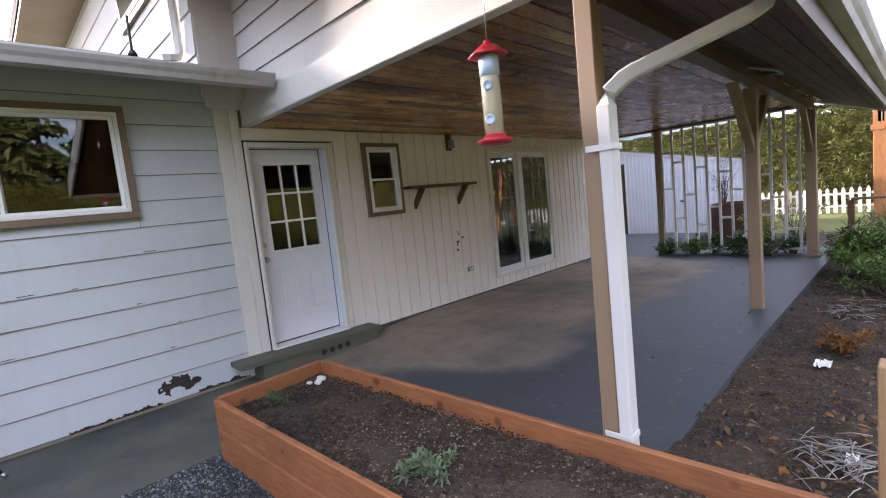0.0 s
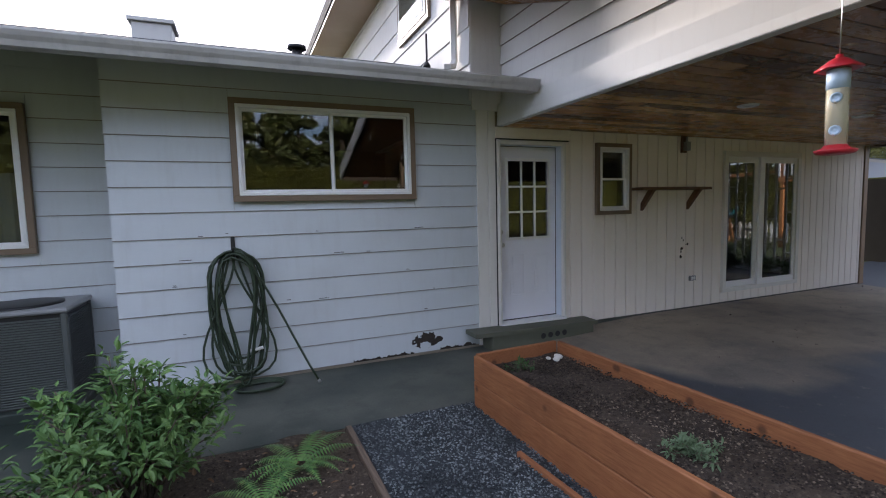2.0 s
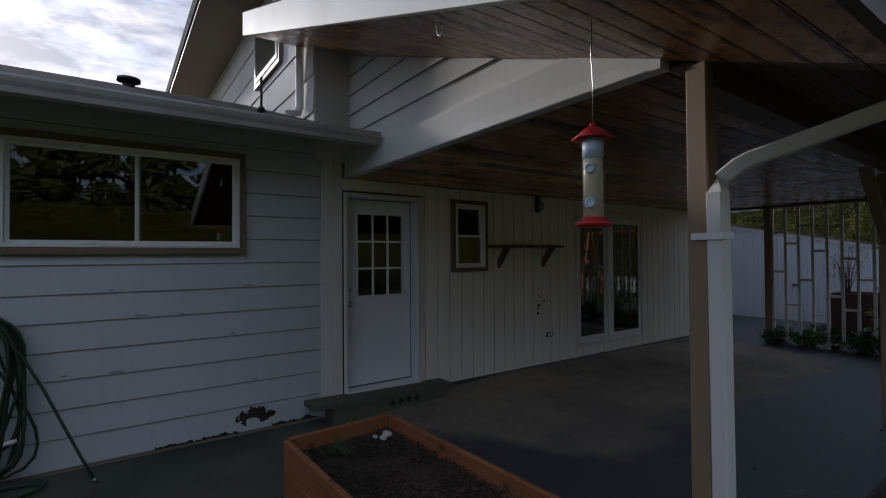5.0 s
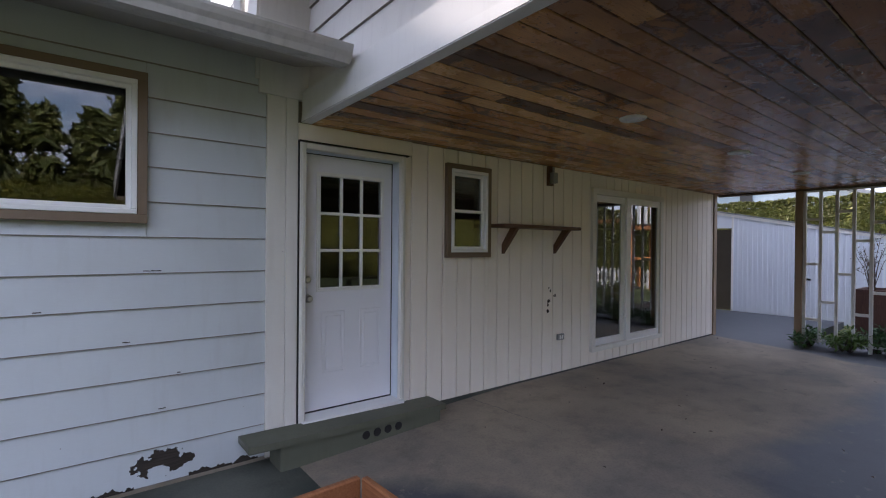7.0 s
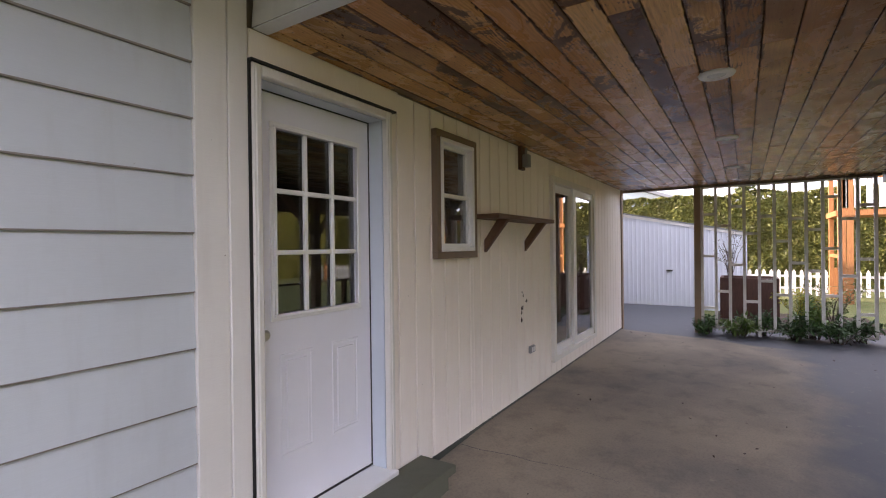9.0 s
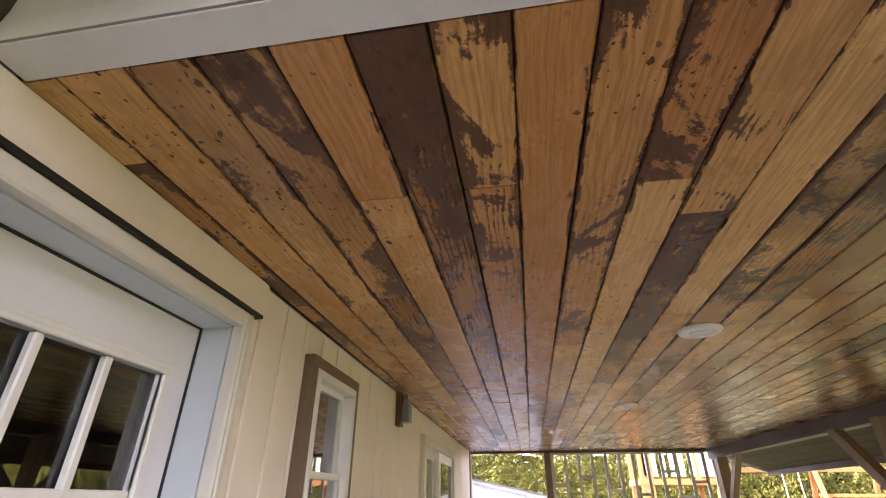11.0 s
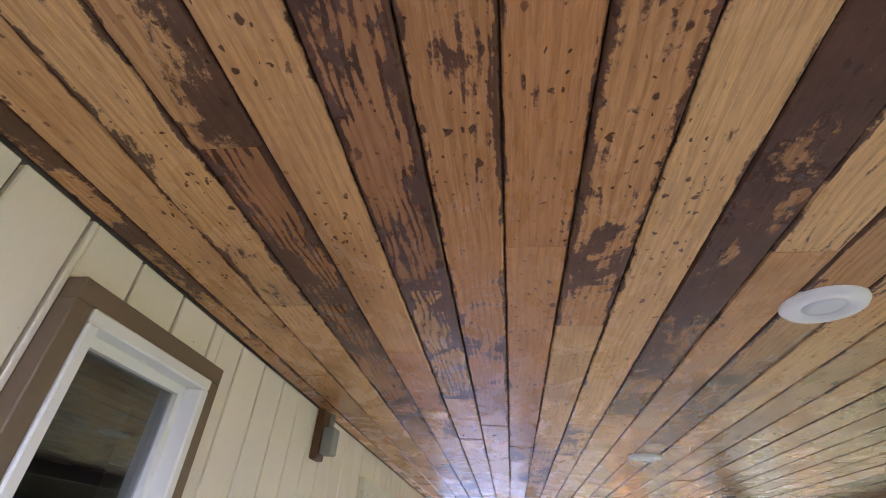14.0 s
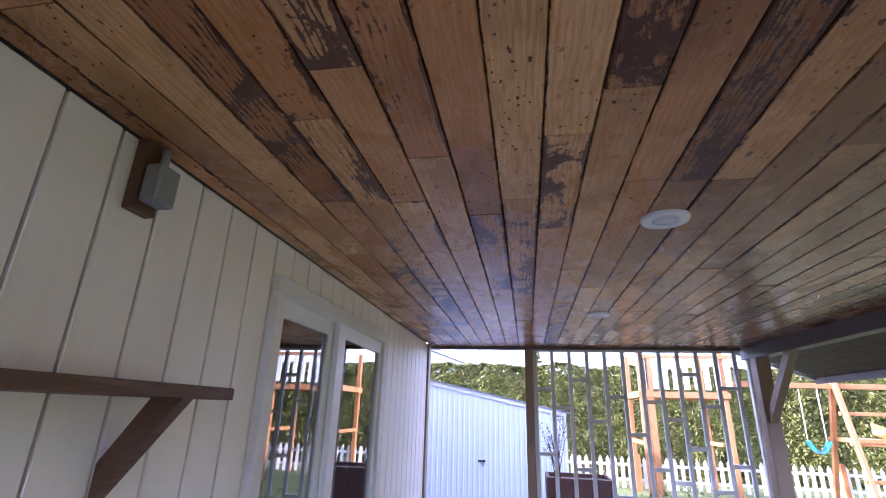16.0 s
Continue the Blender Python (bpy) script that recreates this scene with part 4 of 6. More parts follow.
def screen():
    s = thing("trellis_screen", (9.68, 2.45, 0.05), "white-painted staggered ladder trellis screen between two posts", "trellis")
    x = 9.68
    y0, y1, nn = 3.66, 1.505, 12
    ys = [y0 + (y1 - y0) * i / (nn - 1) for i in range(nn)]
    for i, y in enumerate(ys):
        low = 0.08 if i not in (3, 4) else -0.02
        box("slat", (x - 0.014, y - 0.021, low), (x + 0.014, y + 0.021, 2.40), M["picket"], s)
    rungs = [(1.955, 1.27, 0.42), (1.757, 0.697), (2.065, 1.13), (1.624, 0.549), (1.89, 0.88), (1.50, 0.672), (1.84, 1.163, 0.333), (1.665, 1.045), (2.14, 1.38, 0.683), (1.81, 0.98), (2.0, 1.225, 0.432)]
    for i, zz in enumerate(rungs):
        for z in zz:
            box("rung", (x - 0.012, ys[i + 1] + 0.021, z - 0.021), (x + 0.012, ys[i] - 0.021, z + 0.021), M["picket"], s)
    box("end_board", (x - 0.03, y1 - 0.20, 0.0), (x + 0.02, y1 - 0.115, 2.40), M["picket"], s)
    box("top_rail", (x - 0.018, y1 - 0.017, 2.375), (x + 0.012, y0 + 0.017, 2.40), M["picket"], s)
    box("bottom_rail", (x + 0.014, y1 - 0.017, 0.08), (x + 0.034, y0 + 0.017, 0.12), M["picket"], s)


screen()

# ---- raised bed ----
def raised_bed():
    b = thing("raised_bed", (1.5, 1.8, -0.09), "orange-stained cedar raised garden bed of two boards' height", "planter")
    A, B, C, D = Vector((1.06, 3.44, 0)), Vector((1.86, 3.47, 0)), Vector((2.03, 0.0, 0)), Vector((1.19, -0.02, 0))

    def board(p, q, z0, z1, t=0.038):
        d = (q - p).normalized()
        nrm = Vector((-d.y, d.x, 0)) * t
        r = random.Random(int(p.x * 1000 + z0 * 77))
        bm = bm_prism(bmesh.new(), [(p.x, p.y, z0), (q.x, q.y, z0), (q.x - nrm.x, q.y - nrm.y, z0), (p.x - nrm.x, p.y - nrm.y, z0)], (0, 0, z1 - z0 - 0.004))
        bmesh.ops.bevel(bm, geom=bm.edges[:], offset=0.007, segments=1, affect="EDGES")
        part("board", bm, M["cedar"], b)

    for z0, z1 in ((-0.11, 0.125), (0.125, 0.33)):
        board(B, A, z0, z1)
        board(A, D, z0, z1)
        board(D, C, z0, z1)
        board(C, B, z0, z1)
    verts, faces = [], []
    nx, ny = 18, 70
    for j in range(ny + 1):
        for i in range(nx + 1):
            u, v = i / nx, j / ny
            p = (A.lerp(B, u)).lerp(D.lerp(C, u), v)
            verts.append((p.x + (0.03 if u == 0 else -0.03 if u == 1 else 0), p.y, 0.225 + 0.03 * noise.noise((p.x * 4, p.y * 4, 1)) + 0.012 * noise.noise((p.x * 17, p.y * 17, 5))))
    for j in range(ny):
        for i in range(nx):
            a = j * (nx + 1) + i
            faces.append((a, a + 1, a + nx + 2, a + nx + 1))
    mesh_part("soil_fill", verts, faces, M["soil"], b, "dark crumbly soil")


raised_bed()

# ---- step ----
def step():
    s = thing("door_step", (2.6, 4.65, -0.05), "green-grey painted wooden step over hollow blocks", "step")
    part("tread", bm_prism(bmesh.new(), [(1.64, 4.61, 0.085), (3.31, 4.61, 0.055), (3.31, Y - 0.035, 0.055), (1.64, Y - 0.035, 0.085)], (0, 0, 0.048)), M["step"], s)
    part("riser", bm_prism(bmesh.new(), [(1.86, 4.64, -0.12), (3.27, 4.64, -0.10), (3.27, 4.64, 0.053), (1.86, 4.64, 0.08)], (0, 0.23, 0)), M["step"], s)
    for i in range(4):
        # no real opening: a black disc paints the dark inside of each hole
        bm = bm_lathe(bmesh.new(), (0, 0, 0), [(0.034, 0.0), (0.034, 0.003), (0.030, 0.003), (0.029, 0.0015)], 16)
        bmesh.ops.transform(bm, matrix=pose(2.535 + 0.10 * i, 4.64, 0.0 + 0.002 * i, 90, 0, 0), verts=bm.verts)
        part("hole_disc", bm, M["black"], s, "black disc standing in for the dark inside of a round hole")


step()

# ---- shelf ----
def shelf():
    s = thing("wall_shelf", (4.8, Y, 1.69), "brown wooden wall shelf on two diagonal brackets", "shelf")
    box("board", (4.075, Y - 0.25, 1.69), (5.33, Y - 0.018, 1.725), M["shelf"], s, "", 0.003)
    for x in (4.27, 5.12):
        part("bracket", bm_prism(bmesh.new(), [(x, Y - 0.018, 1.42), (x, Y - 0.018, 1.52), (x, Y - 0.14, 1.69), (x, Y - 0.235, 1.69)], (0.045, 0, 0)), M["shelf"], s)


shelf()


# ---- shed ----
def corrugated(p, q, z0, zp, zq, pitch, depth):
    """A trapezoid-ribbed sheet between two plan points."""
    p, q = Vector((*p, 0)), Vector((*q, 0))
    L = (q - p).length
    d = (q - p) / L
    nrm = Vector((-d.y, d.x, 0))
    bm = bmesh.new()
    prev = None
    s = 0.0
    prof = [(0.0, 0), (0.55, 0), (0.65, 1), (0.9, 1)]
    ss = []
    while s < L:
        for a, h in prof:
            if s + a * pitch <= L:
                ss.append((s + a * pitch, h * depth))
        s += pitch
    for sv, h in ss:
        pt = p + d * sv + nrm * h
        zt = zp + (zq - zp) * sv / L
        cur = (bm.verts.new((pt.x, pt.y, z0)), bm.verts.new((pt.x, pt.y, zt)))
        if prev:
            bm.faces.new((prev[0], cur[0], cur[1], prev[1]))
        prev = cur
    return bm


def shed():
    """The end wall faces the patio; its top follows the roof, which falls to the south."""
    s = thing("shed", (13.5, 4.5, -0.2), "white corrugated metal shed with a dark open doorway", "shed")
    x = 13.42
    top = lambda y: 2.18 + 0.20 * (y - 5.58)
    part("end_wall", corrugated((x, 6.05), (x, 3.00), -0.16, top(6.05), top(3.00), 0.10, -0.006), M["metal"], s)
    box("corner_trim", (x - 0.02, 6.052, -0.16), (x + 0.03, 6.09, top(6.05)), M["picket"], s, "white corner trim")
    part("rake_trim", bm_prism(bmesh.new(), [(x - 0.03, 7.9, top(7.9) - 0.01), (x - 0.03, 2.96, top(2.96) - 0.01), (x - 0.03, 2.96, top(2.96) + 0.06), (x - 0.03, 7.9, top(7.9) + 0.06)], (0.03, 0, 0)), M["picket"], s, "white trim along the roof edge")
    part("lintel", bm_prism(bmesh.new(), [(x, 6.09, 2.0), (x, 7.2, 2.0), (x, 7.2, top(7.2)), (x, 6.09, top(6.09))], (0.03, 0, 0)), M["metal"], s)
    part("end_wall", corrugated((x, 7.9), (x, 7.2), -0.16, top(7.9), top(7.2), 0.10, -0.006), M["metal"], s)
    # near-black panel gives the doorway its darkness
    box("inner_wall", (x + 1.2, 5.0, -0.16), (x + 1.25, 7.9, 2.0), M["dark"], s, "near-black panel standing in for the unlit inside")
    box("side_wall", (x + 0.02, 2.955, -0.16), (x + 3.0, 2.995, top(2.96)), M["metal"], s)
    box("latch", (x - 0.04, 4.55, 0.80), (x + 0.01, 4.69, 0.84), M["black"], s, "black metal latch")
    part("roof", bm_prism(bmesh.new(), [(x - 0.05, 8.0, top(8.0) + 0.062), (x - 0.05, 2.9, top(2.9) + 0.062), (x - 0.05, 2.9, top(2.9) + 0.09), (x - 0.05, 8.0, top(8.0) + 0.09)], (3.2, 0, 0)), M["roofgrey"], s)
    pivot = Matrix.Translation((x, 6.05, 0))
    s.matrix_basis = pivot @ Matrix.Rotation(radians(11), 4, "Z") @ pivot.inverted() @ s.matrix_basis


# out of view; added only to block sun from the passage and shed
structure(box("fence_side_yard", (END + 0.02, 8.5, -0.1), (13.3, 8.6, 4.6), M["planter"]), "unseen dark wall added to keep sun off the passage and shed")
shed()


# ---- foliage ----
def leaf_cloud(points, normals, size, seed, bend=0.3):
    """Small folded leaf sprays on given points."""
    r = np.random.RandomState(seed)
    nP = len(points)
    u = r.normal(size=(nP, 3))
    nr = np.asarray(normals) + r.normal(size=(nP, 3)) * 0.6
    nr /= np.linalg.norm(nr, axis=1)[:, None]
    u -= (u * nr).sum(1)[:, None] * nr
    u /= np.linalg.norm(u, axis=1)[:, None]
    w = np.cross(nr, u)
    s = size * r.uniform(0.6, 1.4, nP)[:, None]
    P = np.asarray(points)
    V = np.stack([P - u * s, P + w * s * 0.45 + nr * s * bend, P + u * s, P - w * s * 0.45 + nr * s * bend], 1).reshape(-1, 3)
    F = np.arange(nP * 4).reshape(-1, 4)
    return V.tolist(), F.tolist()


def hedge(name, a, b, width, height, count, label, seed, size=0.1):
    """A clipped hedge from a to b in plan, with uneven leafy faces."""
    a, b = np.array(a, float), np.array(b, float)
    L = np.linalg.norm(b - a)
    d = (b - a) / L
    nrm = np.array([-d[1], d[0]])
    h = thing(name, (*((a + b) / 2), -0.14), label, "hedge")
    r = np.random.RandomState(seed)
    s, face = r.uniform(0, L, count), r.uniform(0, 1, count)
    z = r.uniform(0, 1, count) * height
    top = face > 0.75
    off = np.where(top, r.uniform(-1, 1, count), np.sign(r.uniform(-1, 1, count))) * width / 2
    z = np.where(top, height, z)
    wob = np.array([noise.noise((float(p) * 0.8, float(q) * 0.9, seed)) * 0.16 + noise.noise((float(p) * 3, float(q) * 3, seed)) * 0.09 for p, q in zip(s, z)])
    off = off + np.where(top, 0, np.sign(off) * wob)
    z = z + np.where(top, wob, 0) - 0.14
    P = np.column_stack([a[0] + d[0] * s + nrm[0] * off, a[1] + d[1] * s + nrm[1] * off, z])
    N = np.column_stack([np.where(top, 0, nrm[0] * np.sign(off)), np.where(top, 0, nrm[1] * np.sign(off)), np.where(top, 1.0, 0.35)])
    V, F = leaf_cloud(P, N, size, seed)
    part("core", bm_prism(bmesh.new(), [(*(a + nrm * (width / 2 - 0.2)), -0.14), (*(b + nrm * (width / 2 - 0.2)), -0.14), (*(b - nrm * (width / 2 - 0.2)), -0.14), (*(a - nrm * (width / 2 - 0.2)), -0.14)], (0, 0, height - 0.25)), M["hedge"], h)
    mesh_part("foliage", V, F, M["hedge"], h)


hedge("hedge", (21.5, 12.0), (22.5, -16.0), 1.8, 3.4, 95000, "tall clipped evergreen hedge in sun", 3, 0.08)
hedge("hedge", (22.5, -15.0), (-16.0, -13.0), 1.8, 3.6, 120000, "tall clipped evergreen hedge along the lawn", 5, 0.13)
hedge("hedge", (-16.0, -13.0), (-16.0, 12.0), 1.8, 3.2, 12000, "tall clipped evergreen hedge along the lawn", 6)

# ---- plants ----
def leaf_mesh(points, dirs, size, seed, wide=0.42):
    """Pointed leaves folded along the midrib, six corners each."""
    r = np.random.RandomState(seed)
    P, D = np.asarray(points, float), np.asarray(dirs, float)
    n = len(P)
    D = D + r.normal(size=(n, 3)) * 0.35
    D /= np.linalg.norm(D, axis=1)[:, None]
    side = np.cross(D, np.tile([0, 0, 1.0], (n, 1)) + r.normal(size=(n, 3)) * 0.25)
    side /= np.linalg.norm(side, axis=1)[:, None] + 1e-9
    up = np.cross(side, D)
    s = (size * r.uniform(0.6, 1.35, n))[:, None]
    w = s * wide
    tip = P + D * s - up * s * 0.15
    V = np.stack([P, P + D * s * 0.35 + side * w * 0.5 + up * s * 0.06, P + D * s * 0.75 + side * w * 0.33, tip,
                  P + D * s * 0.75 - side * w * 0.33, P + D * s * 0.35 - side * w * 0.5 + up * s * 0.06, P + D * s * 0.5 - up * s * 0.03], 1).reshape(-1, 3)
    base = np.arange(n)[:, None] * 7
    F = np.concatenate([base + np.array([0, 1, 2, 6]), base + np.array([6, 2, 3, 4]), base + np.array([0, 6, 4, 5])])
    return V.tolist(), F.tolist()


def shrub(name, at, spread, height, stems, leaves, size, material, label, seed, category="shrub", wide=0.42):
    """Stems fanning from the base, with leaves in clumps along their outer halves."""
    r = random.Random(seed)
    s = thing(name, at, label, category)
    bm = bmesh.new()
    P, D = [], []
    ends = []
    for i in range(stems):
        a, k = r.uniform(0, 2 * math.pi), r.uniform(0.15, 1.0)
        end = Vector((at[0] + math.cos(a) * spread * k, at[1] + math.sin(a) * spread * k, at[2] + height * r.uniform(0.45, 1.0) * (1.1 - 0.45 * k)))
        base = Vector(at) + Vector((r.uniform(-0.06, 0.06), r.uniform(-0.06, 0.06), -0.03))
        mid = base.lerp(end, 0.5) + Vector((0, 0, height * 0.12))
        bm_tube(bm, [base, mid, end], 0.008, 5, 0.003)
        ends.append((base, mid, end))
    part("stem", bm, M["bark"], s)
    per = leaves // stems
    for base, mid, end in ends:
        for j in range(per):
            t = 0.25 + 0.75 * math.sqrt(r.random())
            p = base.lerp(mid, t * 2) if t < 0.5 else mid.lerp(end, t * 2 - 1)
            out = Vector((r.gauss(0, 1), r.gauss(0, 1), r.gauss(0.25, 0.6))).normalized()
            P.append(p + out * r.uniform(0.0, 0.09) * spread * 1.6)
            D.append(out)
    V, F = leaf_mesh(P, D, size, seed, wide)
    mesh_part("foliage", V, F, material, s)
    return s


def fern(at, fronds, length, seed):
    r = random.Random(seed)
    f = thing("fern", at, "bright green sword fern at the edge of the soil", "fern", "ferns")
    for i in range(fronds):
        a = 2 * math.pi * i / fronds + r.uniform(-0.3, 0.3)
        L = length * r.uniform(0.7, 1.1)
        d = Vector((math.cos(a), math.sin(a), 0))
        sd = Vector((-d.y, d.x, 0))
        verts, faces = [], []
        n = 22
        pts = [Vector(at) + d * L * t + Vector((0, 0, L * (0.75 * t - 0.72 * t * t))) for t in (k / n for k in range(n + 1))]
        for k2 in range(2, n):
            p, t = pts[k2], k2 / n
            w = L * 0.20 * math.sin(math.pi * min(1, t * 0.9 + 0.12)) * (1 - 0.5 * t)
            step_v = (pts[k2 + 1] - p) * 0.42
            for sg in (-1, 1):
                b = len(verts)
                q = p + sd * sg * w + step_v * 0.8 - Vector((0, 0, w * 0.25))
                verts += [p - step_v, p + step_v, q]
                faces.append((b, b + 1, b + 2))
        mesh_part("frond", [tuple(v) for v in verts], faces, M["freshleaf"], f)
    return f


shrub("shrub", (-1.22, 3.02, -0.10), 0.55, 0.92, 44, 3400, 0.062, M["freshleaf"], "leafy green perennial beside the walkway", 21, wide=0.38)
shrub("shrub", (-1.62, 2.45, -0.10), 0.5, 0.7, 26, 1800, 0.062, M["freshleaf"], "leafy green perennial beside the walkway", 22, wide=0.38)
fern((-0.38, 3.10, -0.09), 13, 0.42, 5)
fern((-0.62, 2.80, -0.09), 9, 0.34, 6)
shrub("shrub", (8.3, 0.55, -0.08), 0.75, 0.75, 44, 4200, 0.075, M["brightleaf"], "rounded bright green shrub at the edge of the patio", 23, wide=0.3)
shrub("shrub", (7.2, 0.35, -0.08), 0.5, 0.5, 22, 1300, 0.07, M["brightleaf"], "loose green shrub in the soil bed", 24, wide=0.3)
shrub("shrub", (9.75, 0.55, -0.08), 0.6, 0.8, 26, 1500, 0.06, M["conifer"], "dull grey-green shrub beside the post", 25, wide=0.25)
for i, (xx, yy, hh, m2) in enumerate(((9.72, 3.62, 0.40, "leaf"), (9.62, 3.15, 0.42, "brightleaf"), (9.85, 2.85, 0.60, "leaf"), (9.62, 2.45, 0.45, "leaf"), (9.85, 2.2, 0.75, "brightleaf"), (9.60, 1.95, 0.55, "leaf"), (9.85, 1.65, 0.5, "leaf"))):
    shrub("shrub", (xx, yy, -0.03), 0.36, hh * 0.85, 18, 560, 0.075, M[m2], "low green plant at the foot of the trellis screen", 40 + i)
shrub("shrub", (10.6, 2.3, -0.08), 0.5, 0.95, 20, 1100, 0.055, M["yellowleaf"], "yellow-flowering shrub behind the trellis screen", 50)
shrub("shrub", (11.2, 1.8, -0.08), 0.5, 1.3, 18, 500, 0.06, M["conifer"], "thin leafless-looking shrub behind the trellis screen", 51)
shrub("shrub", (12.35, 3.3, 0.7), 0.4, 1.2, 16, 260, 0.05, M["bark"], "bare twiggy plant in the brown planter", 52)
shrub("weed", (1.40, 1.72, 0.23), 0.16, 0.07, 22, 700, 0.03, M["paleleaf"], "small grey-green weed in the raised bed", 31, "weed")
shrub("weed", (1.30, 3.20, 0.23), 0.14, 0.10, 12, 160, 0.03, M["leaf"], "small dark weed in the raised bed", 32, "weed")
shrub("weed", (4.95, 0.55, -0.05), 0.26, 0.20, 16, 420, 0.045, M["rustleaf"], "dried orange-brown weed in the soil", 33, "weed")
shrub("weed", (6.4, 0.30, -0.05), 0.22, 0.55, 7, 30, 0.04, M["dryleaf"], "pale dead stalk in the soil", 34, "weed")


def conifer(at, height, radius, seed):
    t = thing("conifer_tree", at, "tall dark conifer with an uneven pointed crown", "tree", "distant conifers")
    r = random.Random(seed)
    part("trunk", bm_tube(bmesh.new(), [at, (at[0], at[1], at[2] + height * 0.96)], radius * 0.09, 8, 0.02), M["bark"], t)
    P, N = [], []
    bm = bmesh.new()
    for i in range(int(height * 9)):
        z = height * (0.10 + 0.88 * r.random())
        a = r.uniform(0, 2 * math.pi)
        L = radius * (1 - z / height) * r.uniform(0.65, 1.15) + 0.1
        e = Vector((at[0] + math.cos(a) * L, at[1] + math.sin(a) * L, at[2] + z - L * 0.25))
        b = Vector((at[0], at[1], at[2] + z))
        bm_tube(bm, [b, e], 0.03, 4, 0.008)
        for j in range(38):
            k2 = r.uniform(0.25, 1.05)
            P.append(b.lerp(e, k2) + Vector((r.gauss(0, 0.16), r.gauss(0, 0.16), r.gauss(-0.05, 0.12))))
            N.append((math.cos(a) * 0.5, math.sin(a) * 0.5, 0.6))
    tagged(part("branches", bm, M["bark"], t), "", "", "", "stuff")
    V, F = leaf_cloud(P, N, 0.26, seed)
    mesh_part("crown", V, F, M["conifer"], t)


for i, (x, y, h) in enumerate(((46, -21, 9), (52, 3, 8))):
    conifer((x, y, -0.14), h, h * 0.24, 60 + i)
r = random.Random(77)
for i in range(40):
    h = r.uniform(6.0, 10.0)
    conifer((-24 + 1.3 * i + r.uniform(-0.5, 0.5), -17.5 - 3.0 * (i % 2) - r.uniform(0, 1.5), -0.14), h, h * 0.33, 80 + i)

# ---- gravel, litter ----
def scatter_stones(name, region, count, lo, hi, z, material, label, seed):
    r = np.random.RandomState(seed)
    octa = np.array([(1, 0, 0), (-1, 0, 0), (0, 1, 0), (0, -1, 0), (0, 0, 1), (0, 0, -1)], float)
    tri = np.array([(0, 2, 4), (2, 1, 4), (1, 3, 4), (3, 0, 4), (2, 0, 5), (1, 2, 5), (3, 1, 5), (0, 3, 5)])
    c = np.column_stack([r.uniform(region[0], region[1], count), r.uniform(region[2], region[3], count), z + r.uniform(-0.004, 0.006, count)])
    s = r.uniform(lo, hi, count)[:, None, None] * r.uniform(0.6, 1.3, (count, 6, 1)) * np.array([1, 1, 0.65])
    a = r.uniform(0, 6.28, count)
    rot = np.zeros((count, 3, 3))
    rot[:, 0, 0], rot[:, 0, 1], rot[:, 1, 0], rot[:, 1, 1], rot[:, 2, 2] = np.cos(a), -np.sin(a), np.sin(a), np.cos(a), 1
    V = np.einsum("nij,nkj->nki", rot, octa[None] * s) + c[:, None]
    F = (np.arange(count)[:, None, None] * 6 + tri[None]).reshape(-1, 3)
    ob = mesh_part(name, V.reshape(-1, 3).tolist(), F.tolist(), material)
    return tagged(ob, label, name.replace("_", " "), "", "stuff")


scatter_stones("gravel", (0.05, 1.14, 0.2, 3.50), 26000, 0.004, 0.0115, -0.088, M["stone"], "loose blue-grey crushed stones", 71)
scatter_stones("soil_crumbs", (1.14, 1.94, 0.2, 3.42), 9000, 0.003, 0.010, 0.232, M["crumb"], "small soil crumbs and pale wood chips", 72)
scatter_stones("soil_crumbs", (2.35, 9.3, -0.2, 1.08), 7000, 0.003, 0.011, -0.055, M["crumb"], "soil crumbs and pale wood chips", 73)
scatter_stones("soil_crumbs", (-2.0, -0.05, 1.0, 3.45), 3000, 0.004, 0.012, -0.095, M["crumb"], "soil crumbs and pale wood chips", 74)


def litter(name, region, z, count, size, material, label, seed):
    r = np.random.RandomState(seed)
    P = np.column_stack([r.uniform(region[0], region[1], count), r.uniform(region[2], region[3], count), np.full(count, z) + r.uniform(0, 0.02, count)])
    D = np.column_stack([r.normal(size=count), r.normal(size=count), r.normal(size=count) * 0.1])
    V, F = leaf_mesh(P, D, size, seed, 0.55)
    return tagged(mesh_part(name, V, F, material), label, "leaf litter", "", "stuff")


litter("fallen_leaves", (2.4, 9.2, -0.2, 1.05), -0.03, 420, 0.05, M["dryleaf"], "dry brown fallen leaves on the soil", 81)
litter("fallen_leaves", (-1.6, -0.05, 1.2, 3.4), -0.085, 130, 0.04, M["dryleaf"], "dry brown fallen leaves on the soil", 82)
litter("fallen_leaves", (3.2, 9.3, 1.3, 4.8), 0.004, 55, 0.03, M["darkleaf"], "small dark leaf scraps on the concrete", 83)
def straw_heap(at, spread, count, seed):
    """Thin bleached stalks lying criss-cross on the soil."""
    r = random.Random(seed)
    bm = bmesh.new()
    for i in range(count):
        a, L = r.uniform(0, math.pi), r.uniform(0.06, 0.20)
        c = Vector((at[0] + r.gauss(0, spread), at[1] + r.gauss(0, spread * 0.7), at[2] + r.uniform(0.0, 0.03)))
        d = Vector((math.cos(a), math.sin(a), r.uniform(-0.1, 0.1))) * L / 2
        bm_tube(bm, [c - d, c + Vector((0, 0, 0.01)), c + d], 0.0035, 4, 0.002)
    return tagged(part("straw_heap", bm, M["straw"]), "bleached dry stalks lying on the dark soil", "straw", "", "stuff")


straw_heap((3.05, 0.38, -0.035), 0.13, 90, 91)
